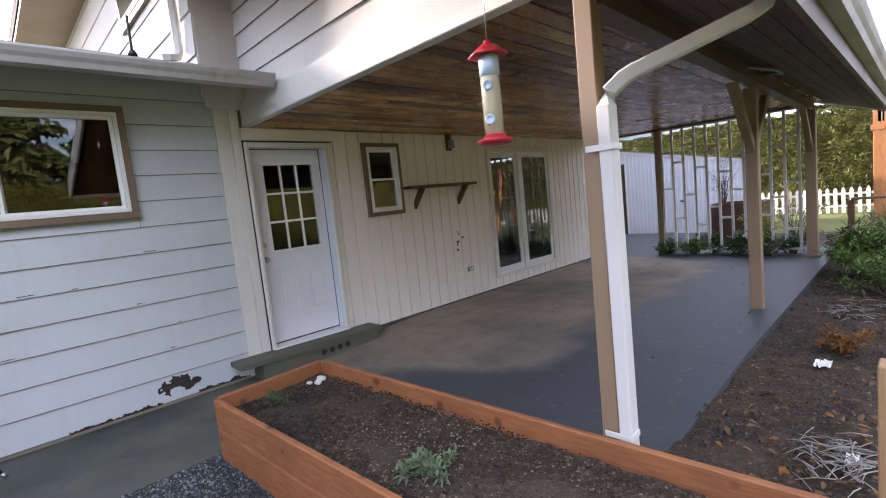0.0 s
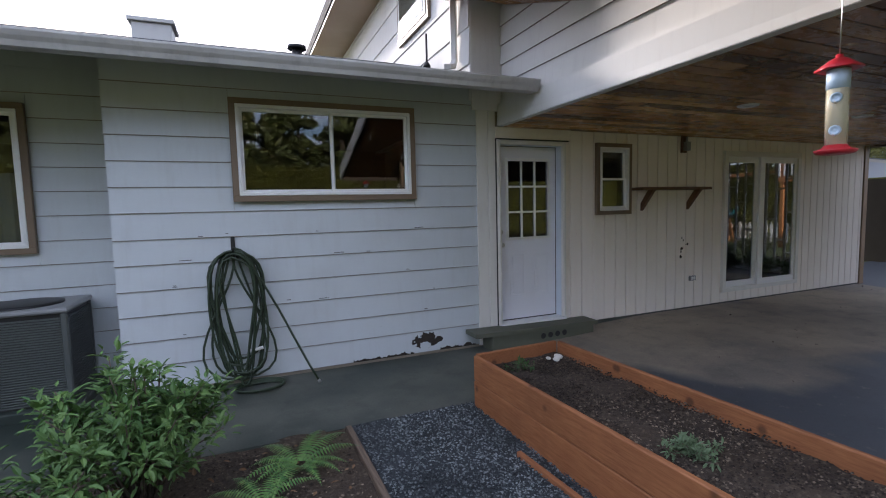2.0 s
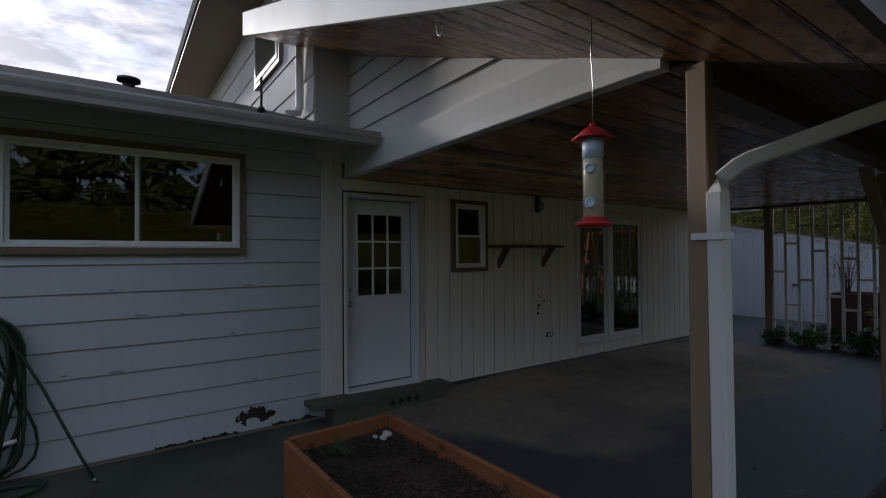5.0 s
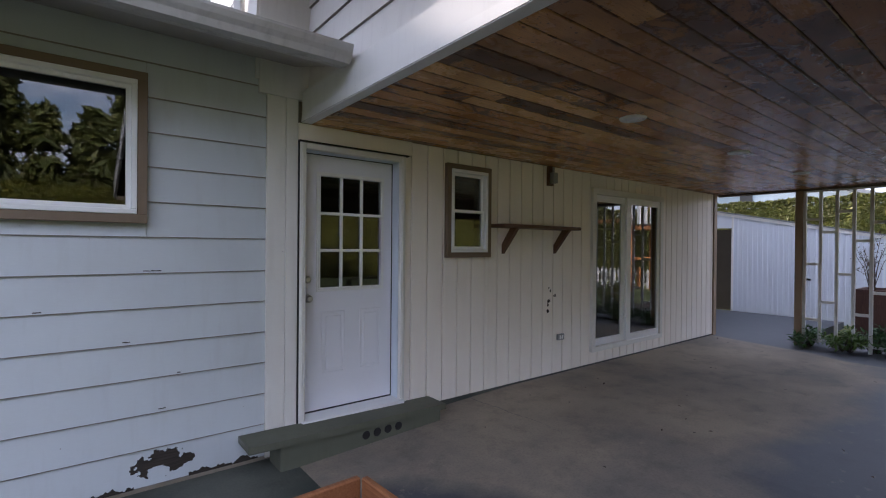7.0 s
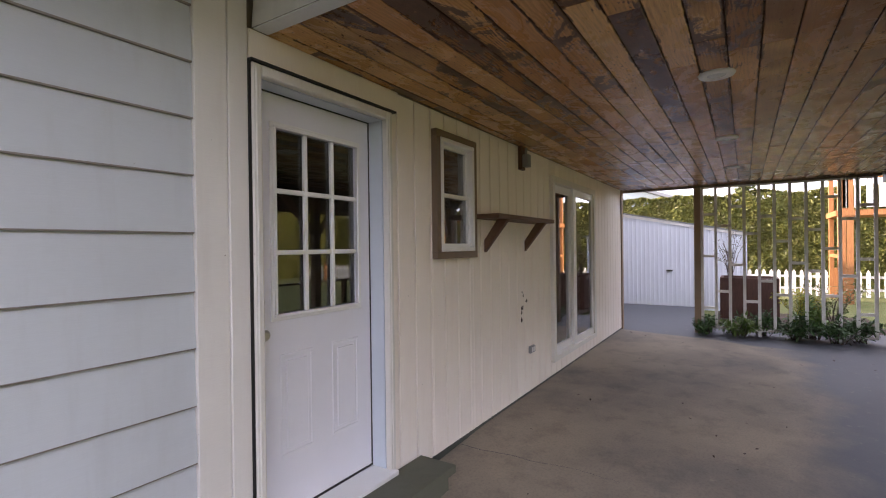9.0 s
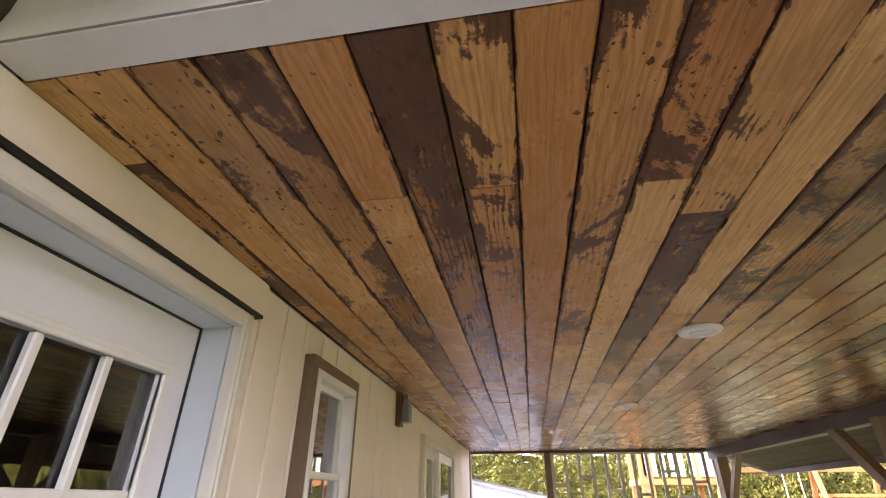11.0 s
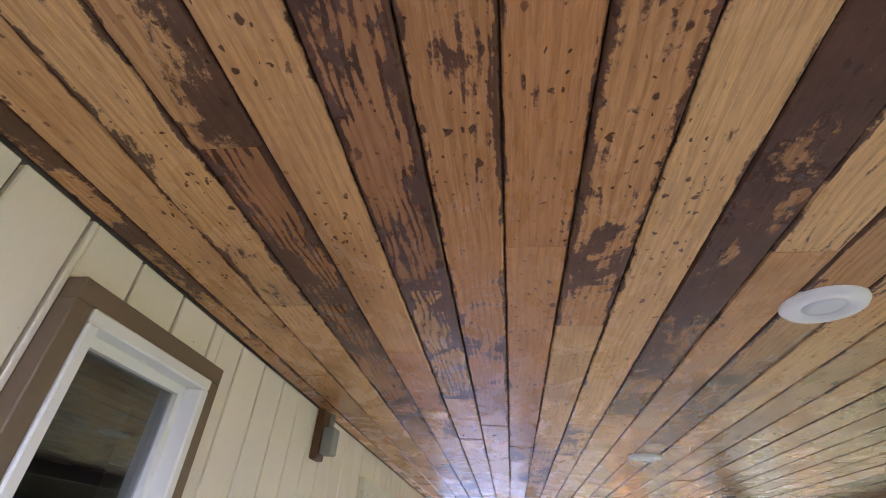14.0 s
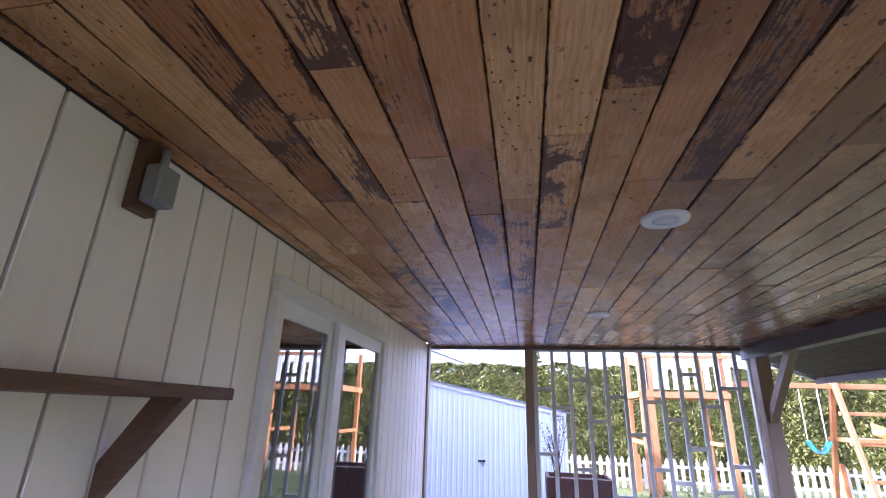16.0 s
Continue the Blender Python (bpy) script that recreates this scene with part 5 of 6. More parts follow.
straw_heap((6.2, 0.55, -0.035), 0.22, 60, 92)
litter("fallen_leaves", (2.4, 4.2, 0.1, 1.0), -0.03, 60, 0.05, M["rustleaf"], "rust-orange fallen leaves on the soil", 85)
litter("grass_tufts", (-1.5, -0.05, 0.9, 2.6), -0.08, 900, 0.06, M["paleleaf"], "short grass and moss at the path edge", 84)

# timber edging and loose boards
def plank(name, p, q, width, z0, z1, material, label, category):
    p, q = Vector((*p, 0)), Vector((*q, 0))
    d = (q - p).normalized()
    nrm = Vector((-d.y, d.x, 0)) * width / 2
    bm = bm_prism(bmesh.new(), [(*(p + nrm).xy, z0), (*(q + nrm).xy, z0), (*(q - nrm).xy, z0), (*(p - nrm).xy, z0)], (0, 0, z1 - z0))
    bmesh.ops.bevel(bm, geom=bm.edges[:], offset=0.004, segments=1, affect="EDGES")
    return tagged(part(name, bm, material), label, category)


plank("edging_board", (0.0, 3.46), (0.04, 0.6), 0.04, -0.14, -0.055, M["shelf2"], "weathered timber edging along the gravel", "edging")
plank("edging_board", (0.93, 2.62), (1.02, 1.2), 0.035, -0.13, -0.06, M["cedar"], "loose cedar board lying against the gravel", "board")
box_post = thing("stake_post", (2.27, 0.16, -0.1), "short sawn fir post at the end of the fence", "post")
box("shaft", (2.22, 0.10, -0.12), (2.32, 0.20, 0.77), M["fir"], box_post, "", 0.005)


def mushroom_stone():
    r = random.Random(8)
    for i in range(3):
        bm = bmesh.new()
        bmesh.ops.create_icosphere(bm, subdivisions=2, radius=0.022 + 0.008 * i)
        for v in bm.verts:
            v.co += v.normal * noise.noise(v.co * 30 + Vector((i, 0, 0))) * 0.012
            v.co.z *= 0.6
        bmesh.ops.translate(bm, vec=(1.66 + 0.05 * i, 3.32 - 0.05 * (i % 2), 0.243), verts=bm.verts)
        ob = part("stone", bm, M["palestone"])
        tagged(ob, "small pale stone on the raised bed's soil", "stone", "pale stones")


mushroom_stone()

# scraps in the soil
for i, (x, y, sx, sy, lab, mt) in enumerate(((4.45, 0.62, 0.16, 0.10, "crumpled white paper scrap on the soil", "vinyl"), (3.05, 0.34, 0.10, 0.05, "torn pale plastic scrap on the soil", "vinyl"))):
    verts, faces = [], []
    n = 9
    for a in range(n):
        for b in range(n):
            verts.append((x + sx * (a / (n - 1) - 0.5), y + sy * (b / (n - 1) - 0.5), -0.02 + 0.025 * noise.noise((a * 0.9, b * 0.9, i))))
    faces = [(a * n + b, a * n + b + 1, (a + 1) * n + b + 1, (a + 1) * n + b) for a in range(n - 1) for b in range(n - 1)]
    ob = mesh_part("paper_scrap", verts, faces, M[mt])
    sol = ob.modifiers.new("thick", "SOLIDIFY")
    sol.thickness = 0.004
    tagged(ob, lab, "scrap")

# ---- downspouts ----
def rect_pipe(bm, pts, w, d):
    """A flat-sided pipe along a path of points."""
    pts = [Vector(p) for p in pts]
    rings = []
    ref = None
    for i, p in enumerate(pts):
        dr = (pts[min(i + 1, len(pts) - 1)] - pts[max(i - 1, 0)]).normalized()
        side = dr.cross(Vector((0, 0, 1)))
        if side.length < 0.2:
            side = ref or Vector((1, 0, 0))
        side = side.normalized()
        ref = side
        oth = side.cross(dr).normalized()
        rings.append([bm.verts.new(p + side * a * w / 2 + oth * b * d / 2) for a, b in ((-0.8, -1), (0.8, -1), (1, -0.8), (1, 0.8), (0.8, 1), (-0.8, 1), (-1, 0.8), (-1, -0.8))])
    for a, b in zip(rings, rings[1:]):
        for k2 in range(8):
            bm.faces.new((a[k2], a[(k2 + 1) % 8], b[(k2 + 1) % 8], b[k2]))
    bm.faces.new(rings[0][::-1])
    bm.faces.new(rings[-1])
    bmesh.ops.recalc_face_normals(bm, faces=bm.faces)
    return bm


ds = thing("downspout", (2.22, 1.06, 0.2), "white metal downspout strapped to the post, with an elbow", "downspout")
part("pipe", rect_pipe(bmesh.new(), [(2.145, 1.078, 0.16), (2.13, 1.08, 1.84), (2.135, 1.06, 1.90), (2.155, 1.01, 1.945), (2.18, 0.965, 1.97)], 0.08, 0.065), M["spout"], ds)
part("elbow_pipe", rect_pipe(bmesh.new(), [(2.165, 0.99, 1.96), (2.40, 0.58, 2.12), (2.44, 0.54, 2.15), (2.45, 0.50, 2.21), (2.45, 0.44, 2.24)], 0.078, 0.062), M["spout"], ds)
for z in (1.66, 0.30):
    box("strap", (2.085, 1.040, z - 0.014), (2.178, 1.045, z + 0.014), M["vinyl"], ds, "white metal strap")
    box("strap_tab", (2.082, 1.04, z - 0.014), (2.086, 1.17, z + 0.014), M["vinyl"], ds)
ds2 = thing("downspout", (1.70, 5.12, 3.1), "white downspout on the upper storey wall", "downspout")
part("pipe", rect_pipe(bmesh.new(), [(1.52, 4.95, 3.06), (1.56, 5.02, 3.08), (1.66, 5.12, 3.12), (1.70, 5.16, 3.20), (1.70, 5.16, 4.9)], 0.07, 0.06), M["spout"], ds2)

# upper window
uw = thing("upper_window", (1.74, 6.2, 4.1), "upper storey window with taupe trim", "window")
box("frame", (1.70, 5.95, 3.98), (1.745, 7.2, 4.9), M["taupe"], uw)
box("inner_frame", (1.69, 6.02, 4.05), (1.70, 7.13, 4.83), M["vinyl"], uw)
box("pane", (1.684, 6.08, 4.11), (1.69, 7.07, 4.77), M["glass"], uw)

# ---- things on the kitchen roof ----
rv = thing("roof_vent", (-1.7, 7.4, 3.8), "pale box chimney on the roof", "chimney")
box("body", (-1.80, 7.3, 3.6), (-1.35, 7.75, 3.98), M["gutter"], rv, "", 0.01)
box("cap", (-1.84, 7.26, 3.98), (-1.31, 7.79, 4.03), M["gutter"], rv, "", 0.006)
vp = thing("vent_pipe", (0.2, 7.2, 3.7), "small dark roof vent with a cap", "vent")
part("pipe", bm_lathe(bmesh.new(), (0.2, 7.2, 3.60), [(0.07, 0), (0.07, 0.22), (0.06, 0.22)], 16), M["black"], vp)
part("cap", bm_lathe(bmesh.new(), (0.2, 7.2, 3.80), [(0.13, 0), (0.13, 0.04), (0.04, 0.07)], 16), M["black"], vp)
ap = thing("antenna_stub", (1.20, 4.75, 2.95), "thin dark metal rod standing on the roof", "rod")
part("rod", bm_tube(bmesh.new(), [(1.20, 4.75, 2.9), (1.20, 4.75, 3.30)], 0.012, 8), M["black"], ap)
part("foot", bm_lathe(bmesh.new(), (1.20, 4.75, 2.97), [(0.04, 0), (0.03, 0.03), (0.015, 0.05)], 12), M["black"], ap)

# ---- bird feeder ----
def feeder():
    c = (1.46, 1.19)
    f = thing("bird_feeder", (*c, 1.67), "clear plastic tube bird feeder with red roof and tray, half full", "bird feeder")
    part("wire", bm_tube(bmesh.new(), [(c[0], c[1], 2.05), (c[0] + 0.004, c[1], 2.2), (c[0] - 0.003, c[1], 2.3), (c[0], c[1], 2.425)], 0.0022, 6), M["steel"], f)
    part("roof", bm_lathe(bmesh.new(), (*c, 2.00), [(0.055, 0.0), (0.074, -0.004), (0.075, 0.002), (0.028, 0.036), (0.012, 0.042), (0.012, 0.052)], 6), M["red"], f)
    part("tube", bm_lathe(bmesh.new(), (*c, 1.71), [(0.036, 0), (0.036, 0.29), (0.034, 0.29), (0.034, 0.002)], 24), M["clear"], f).visible_shadow = False
    part("seed", bm_lathe(bmesh.new(), (*c, 1.715), [(0.033, 0), (0.033, 0.20), (0.030, 0.212), (0.012, 0.22)], 24), M["seed"], f, "pale bird seed")
    part("tray", bm_lathe(bmesh.new(), (*c, 1.682), [(0.04, 0.0), (0.06, 0.004), (0.068, 0.014), (0.066, 0.018), (0.045, 0.024), (0.036, 0.036)], 24), M["red"], f)
    part("label", bm_lathe(bmesh.new(), (*c, 1.925), [(0.0368, 0), (0.0368, 0.07), (0.0362, 0.07), (0.0362, 0.0)], 24), M["labelblue"], f, "worn pale blue printed sleeve")
    for z in (1.77, 1.89):
        for a in (200, 20):
            d = Vector((math.cos(radians(a)), math.sin(radians(a)), 0))
            bm = bm_lathe(bmesh.new(), (0, 0, 0), [(0.020, 0), (0.019, 0.006), (0.013, 0.008), (0.011, 0.003), (0.004, 0.003)], 14)
            bmesh.ops.transform(bm, matrix=Matrix.Translation((c[0] + d.x * 0.033, c[1] + d.y * 0.033, z)) @ d.to_track_quat("Z", "Y").to_matrix().to_4x4(), verts=bm.verts)
            port = part("port", bm, M["labelblue"], f, "pale blue plastic feeding port")
            part("perch", bm_tube(bmesh.new(), [(c[0] + d.x * 0.04, c[1] + d.y * 0.04, z - 0.02), (c[0] + d.x * 0.072, c[1] + d.y * 0.072, z - 0.018)], 0.003, 6), M["steel"], port)


feeder()
hk = thing("soffit_hook", (1.36, 2.02, 2.66), "white metal screw hook under the rake soffit", "hook")
zt = rake_z(2.02)
part("hook", bm_tube(bmesh.new(), [(1.36, 2.02, zt + 0.01), (1.36, 2.02, zt - 0.045), (1.36, 2.01, zt - 0.065), (1.36, 1.99, zt - 0.078), (1.36, 1.97, zt - 0.068), (1.36, 1.965, zt - 0.045)], 0.005, 8), M["vinyl"], hk)
la = thing("gate_latch", (1.145, 1.22, 2.56), "small metal latch screwed to the rake fascia", "latch")
box("plate", (1.140, 1.22, 2.53), (1.15, 1.27, 2.575), M["steel"], la, "", 0.002)
part("bolt", bm_tube(bmesh.new(), [(1.135, 1.25, 2.555), (1.13, 1.29, 2.56), (1.13, 1.34, 2.565)], 0.007, 8), M["steel"], la)
part("knob", bm_lathe(bmesh.new(), (1.13, 1.345, 2.56), [(0.01, 0), (0.013, 0.01), (0.006, 0.018)], 12), M["steel"], la)

# ---- ceiling lamps ----
def downlight(x, y):
    d = thing("recessed_light", (x, y, CEIL - 0.012), "round white recessed ceiling light, switched off", "light", "ceiling lights")
    part("ring", bm_lathe(bmesh.new(), (x, y, CEIL - 0.014), [(0.050, 0.006), (0.056, 0.0), (0.088, 0.002), (0.095, 0.012), (0.095, 0.018), (0.05, 0.018)], 32), M["vinyl"], d)
    part("lens", bm_lathe(bmesh.new(), (x, y, CEIL - 0.012), [(0.03, 0.0), (0.046, 0.002), (0.05, 0.01), (0.03, 0.012)], 32), M["lens"], d)
    return d


for x in (3.89, 5.79, 7.72):
    downlight(x, 3.20)

# ---- small things on the wall ----
jb = thing("junction_box", (5.05, Y, 2.2), "grey metal electrical box on a brown wood block", "electrical box")
box("block", (4.985, Y - 0.055, 2.20), (5.075, Y - 0.017, 2.425), M["shelf"], jb, "", 0.004)
box("box", (4.995, Y - 0.115, 2.225), (5.075, Y - 0.056, 2.345), M["acgrey2"], jb, "", 0.006)
part("conduit", bm_tube(bmesh.new(), [(5.035, Y - 0.08, 2.345), (5.035, Y - 0.08, 2.41)], 0.013, 8), M["acgrey2"], jb)
ol = thing("outlet", (5.25, Y, 0.42), "grey weatherproof outdoor outlet on the wall", "outlet")
box("cover", (5.19, Y - 0.045, 0.40), (5.31, Y - 0.016, 0.47), M["acgrey2"], ol, "", 0.006)
for x in (5.215, 5.255):
    box("flap", (x, Y - 0.049, 0.412), (x + 0.03, Y - 0.044, 0.458), M["picket"], ol, "", 0.003)
r = random.Random(3)
for i in range(9):
    x, z, rad = 5.07 + r.gauss(0, 0.045), 0.90 + r.gauss(0, 0.07), r.uniform(0.006, 0.022)
    bm = bmesh.new()
    n = 11
    vs = [bm.verts.new((x + rad * (1 + 0.4 * r.uniform(-1, 1)) * math.cos(6.283 * a / n), Y - 0.0175, z + rad * (1.2 + 0.4 * r.uniform(-1, 1)) * math.sin(6.283 * a / n))) for a in range(n)]
    bm.faces.new(vs)
    bmesh.ops.solidify(bm, geom=bm.faces[:], thickness=-0.0015)
    part("bare_patch", bm, M["bare"], wall_south, "chipped paint showing dark wood")


def ragged(x0, x1, z0, f, depth, seed):
    """A thin ragged strip of bare wood where the paint has come off; its upper edge follows f(x)."""
    n = int((x1 - x0) / 0.012)
    bm = bmesh.new()
    lo, up = [], []
    for i in range(n + 1):
        x = x0 + (x1 - x0) * i / n
        lo.append(bm.verts.new((x, depth(z0), z0)))
        z = max(z0 + 0.002, f(x))
        up.append(bm.verts.new((x, depth(z), z)))
    for i in range(n):
        bm.faces.new((lo[i], lo[i + 1], up[i + 1], up[i]))
    part("bare_patch", bm, M["bare"], wall_south, "peeled paint showing dark weathered wood")


def lap_face(z):
    for za, zb in zip(LAPZ, LAPZ[1:]):
        if z < zb:
            return Y + 0.005 - 0.019 + 0.015 * max(0, z - za) / (zb + 0.010 - za) - 0.0025
    return Y - 0.02


ragged(0.35, 1.02, -0.066, lambda x: -0.055 + 0.05 * max(0, noise.noise((x * 14, 1, 0)) + 0.15) + 0.02 * noise.noise((x * 50, 2, 0)), lap_face, 1)
ragged(1.33, 1.78, -0.066, lambda x: -0.05 + 0.06 * max(0, noise.noise((x * 11, 4, 0)) + 0.1) + 0.02 * noise.noise((x * 50, 2, 0)), lap_face, 2)


def flaked(x0, x1, z0, z1, inside):
    """Bare wood in a ragged shape of small flakes."""
    c = 0.006
    bm = bmesh.new()
    for i in range(int((x1 - x0) / c)):
        for j in range(int((z1 - z0) / c)):
            x, z = x0 + c * i, z0 + c * j
            if inside(x, z):
                bm.faces.new([bm.verts.new((px, lap_face(min(max(pz, LAPZ[0]), z1)) , pz)) for px, pz in ((x, z), (x + c, z), (x + c, z + c), (x, z + c))])
    bmesh.ops.remove_doubles(bm, verts=bm.verts, dist=0.0005)
    part("bare_patch", bm, M["bare"], wall_south, "peeled paint showing dark weathered wood")


def blotch(x, z):
    e = ((x - 1.17) / 0.19) ** 2 + ((z - 0.06) / 0.085) ** 2
    hole = ((x - 1.15) / 0.07) ** 2 + ((z - 0.0) / 0.055) ** 2
    nz = 0.55 * noise.noise((x * 16, z * 16, 2)) + 0.3 * noise.noise((x * 45, z * 45, 5))
    return e + nz * 1.1 < 0.85 and hole - nz > 0.9


flaked(0.90, 1.44, -0.06, 0.20, blotch)
for i in range(16):
    x, z = r.uniform(-1.4, 1.7), r.choice(LAPZ[2:7]) + r.uniform(0.01, 0.03)
    w = r.choice((0.012, 0.015, 0.05, 0.02))
    ragged(x, x + w * 2, z, lambda q: z + 0.006 + 0.006 * noise.noise((q * 90, i, 0)), lap_face, 6)

# black filler drawn for the shade in the gap left of the casing
box("gap_shade_strip", (2.0635, Y - 0.036, 0.06), (2.0745, Y - 0.004, 2.297), M["black"], wall_south, "black strip standing in for the shaded gap beside the door casing")

# crack across the slab
cr = bmesh.new()
px, py = 3.80, 4.86
prev = None
for i in range(26):
    wd = 0.0035 * (1.1 - i / 30)
    cur = (cr.verts.new((px - wd, py, 0.0022)), cr.verts.new((px + wd, py, 0.0022)))
    if prev:
        cr.faces.new((prev[0], prev[1], cur[1], cur[0]))
    prev = cur
    py -= 0.045
    px += r.uniform(-0.012, 0.012)
structure(part("slab_crack", cr, M["black"]), "hairline crack across the concrete")
structure(box("foundation_strip", (3.08, Y - 0.012, -0.05), (END, Y + 0.004, 0.018), M["walk"]), "concrete footing under the boards")

# ---- hose ----
def hose():
    h = thing("garden_hose", (-0.75, Y - 0.1, -0.08), "dark green garden hose coiled on a wall hook", "hose")
    r = random.Random(17)
    yb = Y - 0.045
    cx, top = -0.73, 1.20
    pts = []
    for i in range(12):
        wl, wr = r.uniform(0.08, 0.24), r.uniform(0.08, 0.24)
        low = r.uniform(-0.055, 0.16)
        cross = r.choice((-1, 1, 1)) * r.uniform(0.02, 0.13)
        off = 0.010 * i
        n = 28
        for j in range(n):
            a = 2 * math.pi * j / n
            s, c = math.sin(a), math.cos(a)
            z = (top + low) / 2 + (top - low) / 2 * c - 0.02 * (i % 3)
            taper = (0.55 + 0.62 * (1 - c) / 2) * max(abs(s), 1e-4) ** -0.35
            x = cx + (wr if s > 0 else wl) * s * taper * 1.2 + cross * math.sin(2 * a) + 0.03 * (1 - c) / 2
            y = yb - off - 0.06 * (1 - c) / 2 - 0.012 * noise.noise((j * 0.3, i, 0))
            pts.append((x, y, z))
    pts += [(cx + 0.10, yb - 0.10, 1.16), (cx + 0.22, yb - 0.10, 0.95), (cx + 0.36, yb - 0.13, 0.62), (cx + 0.52, yb - 0.22, 0.25), (cx + 0.62, yb - 0.30, 0.02), (cx + 0.67, yb - 0.33, -0.055)]
    # smooth the run of the hose
    q = [Vector(p) for p in pts]
    for _ in range(2):
        q = [q[0]] + [(q[i - 1] + q[i] * 2 + q[i + 1]) / 4 for i in range(1, len(q) - 1)] + [q[-1]]
    part("coil", bm_tube(bmesh.new(), q, 0.0105, 8), M["hose"], h)
    d = (q[-1] - q[-2]).normalized()
    part("coupling", bm_tube(bmesh.new(), [q[-1], q[-1] + d * 0.035], 0.014, 10), M["steel"], h, "metal hose coupling")
    box("hook_plate", (cx - 0.018, Y - 0.026, 1.16), (cx + 0.018, Y - 0.012, 1.30), M["black"], h, "", 0.003)
    part("hook_arm", bm_tube(bmesh.new(), [(cx, Y - 0.03, 1.18), (cx, Y - 0.16, 1.175), (cx, Y - 0.18, 1.21)], 0.01, 8), M["black"], h)
    g = []
    for i in range(60):
        a = 2 * math.pi * i / 24
        g.append((cx + 0.16 + (0.20 + 0.01 * (i // 24)) * math.cos(a), Y - 0.26 + (0.12 + 0.012 * (i // 24)) * math.sin(a), -0.078 + 0.012 * (i // 24)))
    part("floor_coil", bm_tube(bmesh.new(), g, 0.0105, 8), M["hose"], h)
    part("connector", bm_tube(bmesh.new(), [(cx + 0.09, Y - 0.16, 0.24), (cx + 0.21, Y - 0.16, 0.26)], 0.016, 10), M["picket"], h, "pale hose connector")


hose()

# ---- air conditioner ----
def air_conditioner():
    x0, x1, y0, y1, z0, z1 = -2.78, -2.0, 4.80, 5.48, -0.02, 0.74
    a = thing("air_conditioner", (-2.4, 5.1, -0.1), "dark grey-green outdoor air conditioner with louvred sides", "air conditioner")
    box("pad", (x0 - 0.06, y0 - 0.06, -0.12), (x1 + 0.06, y1 + 0.06, -0.02), M["walk"], a, "concrete pad", 0.01)
    box("body", (x0 + 0.025, y0 + 0.025, z0), (x1 - 0.025, y1 - 0.025, z1), M["black"], a)
    for x, y in ((x0, y0), (x1 - 0.05, y0), (x0, y1 - 0.05), (x1 - 0.05, y1 - 0.05)):
        box("corner_post", (x, y, z0), (x + 0.05, y + 0.05, z1), M["acgrey"], a, "", 0.01)
    n = 34
    for i in range(n):
        z = z0 + 0.02 + (z1 - z0 - 0.05) * i / n
        bm = bmesh.new()
        bm_box(bm, (x0 + 0.05, y0 + 0.006, z), (x1 - 0.05, y0 + 0.026, z + 0.012))
        bm_box(bm, (x1 - 0.026, y0 + 0.05, z), (x1 - 0.006, y1 - 0.05, z + 0.012))
        part("louvre", bm, M["acgrey"], a)
    part("lid", bm_box(bmesh.new(), (x0 - 0.012, y0 - 0.012, z1), (x1 + 0.012, y1 + 0.012, z1 + 0.045), 0.015), M["acgrey2"], a, "pale grey lid")
    part("fan_grille", bm_lathe(bmesh.new(), ((x0 + x1) / 2, (y0 + y1) / 2, z1 + 0.045), [(0.28, 0), (0.28, 0.012), (0.24, 0.02), (0.05, 0.02)], 28), M["black"], a)


air_conditioner()

# ---- behind the glass ----
def curtain(x0, x1, y, z0, z1):
    n = 60
    verts = [(x0 + (x1 - x0) * i / n, y + 0.03 * math.sin(i * 0.9) + 0.01 * math.sin(i * 2.3), z) for z in (z0, z1) for i in range(n + 1)]
    ob = mesh_part("curtain", verts, [(i, i + 1, n + 2 + i, n + 1 + i) for i in range(n)], M["vinyl"])
    ob.modifiers.new("thick", "SOLIDIFY").thickness = 0.003
    tagged(ob, "white gathered curtain hanging inside the window", "curtain")


curtain(-4.25, -2.45, 5.86, 0.052, 1.95)
fan = thing("ceiling_fan", (-0.4, 6.6, 2.2), "white ceiling fan with four blades", "ceiling fan")
part("hub", bm_lathe(bmesh.new(), (-0.4, 6.6, 2.22), [(0.05, 0), (0.11, 0.03), (0.11, 0.1), (0.03, 0.14), (0.015, 0.40)], 20), M["vinyl"], fan)
for i in range(4):
    bm = bm_box(bmesh.new(), (0.10, -0.06, -0.004), (0.58, 0.06, 0.004), 0.003)
    bmesh.ops.transform(bm, matrix=pose(-0.4, 6.6, 2.29, 8, 0, 90 * i + 20), verts=bm.verts)
    part("blade", bm, M["room"], fan)
cab = thing("kitchen_cabinet", (0.6, 5.4, 0.05), "orange-brown wooden kitchen cabinet under the window", "cabinet")
box("body", (-0.2, 5.12, 0.05), (1.9, 5.66, 0.9), M["play"], cab)
box("worktop", (-0.22, 5.10, 0.9), (1.92, 5.70, 0.94), M["room"], cab, "", 0.005)
cb2 = thing("wall_cabinet", (0.9, 8.8, 1.5), "orange-brown wooden wall cabinets across the room", "cabinet")
for i in range(4):
    box("door", (-0.6 + 0.6 * i, 8.62, 1.25), (-0.02 + 0.6 * i, 8.66, 1.78), M["play"], cb2, "", 0.01)
box("body", (-0.62, 8.66, 1.22), (1.80, 8.99, 1.80), M["play"], cb2)

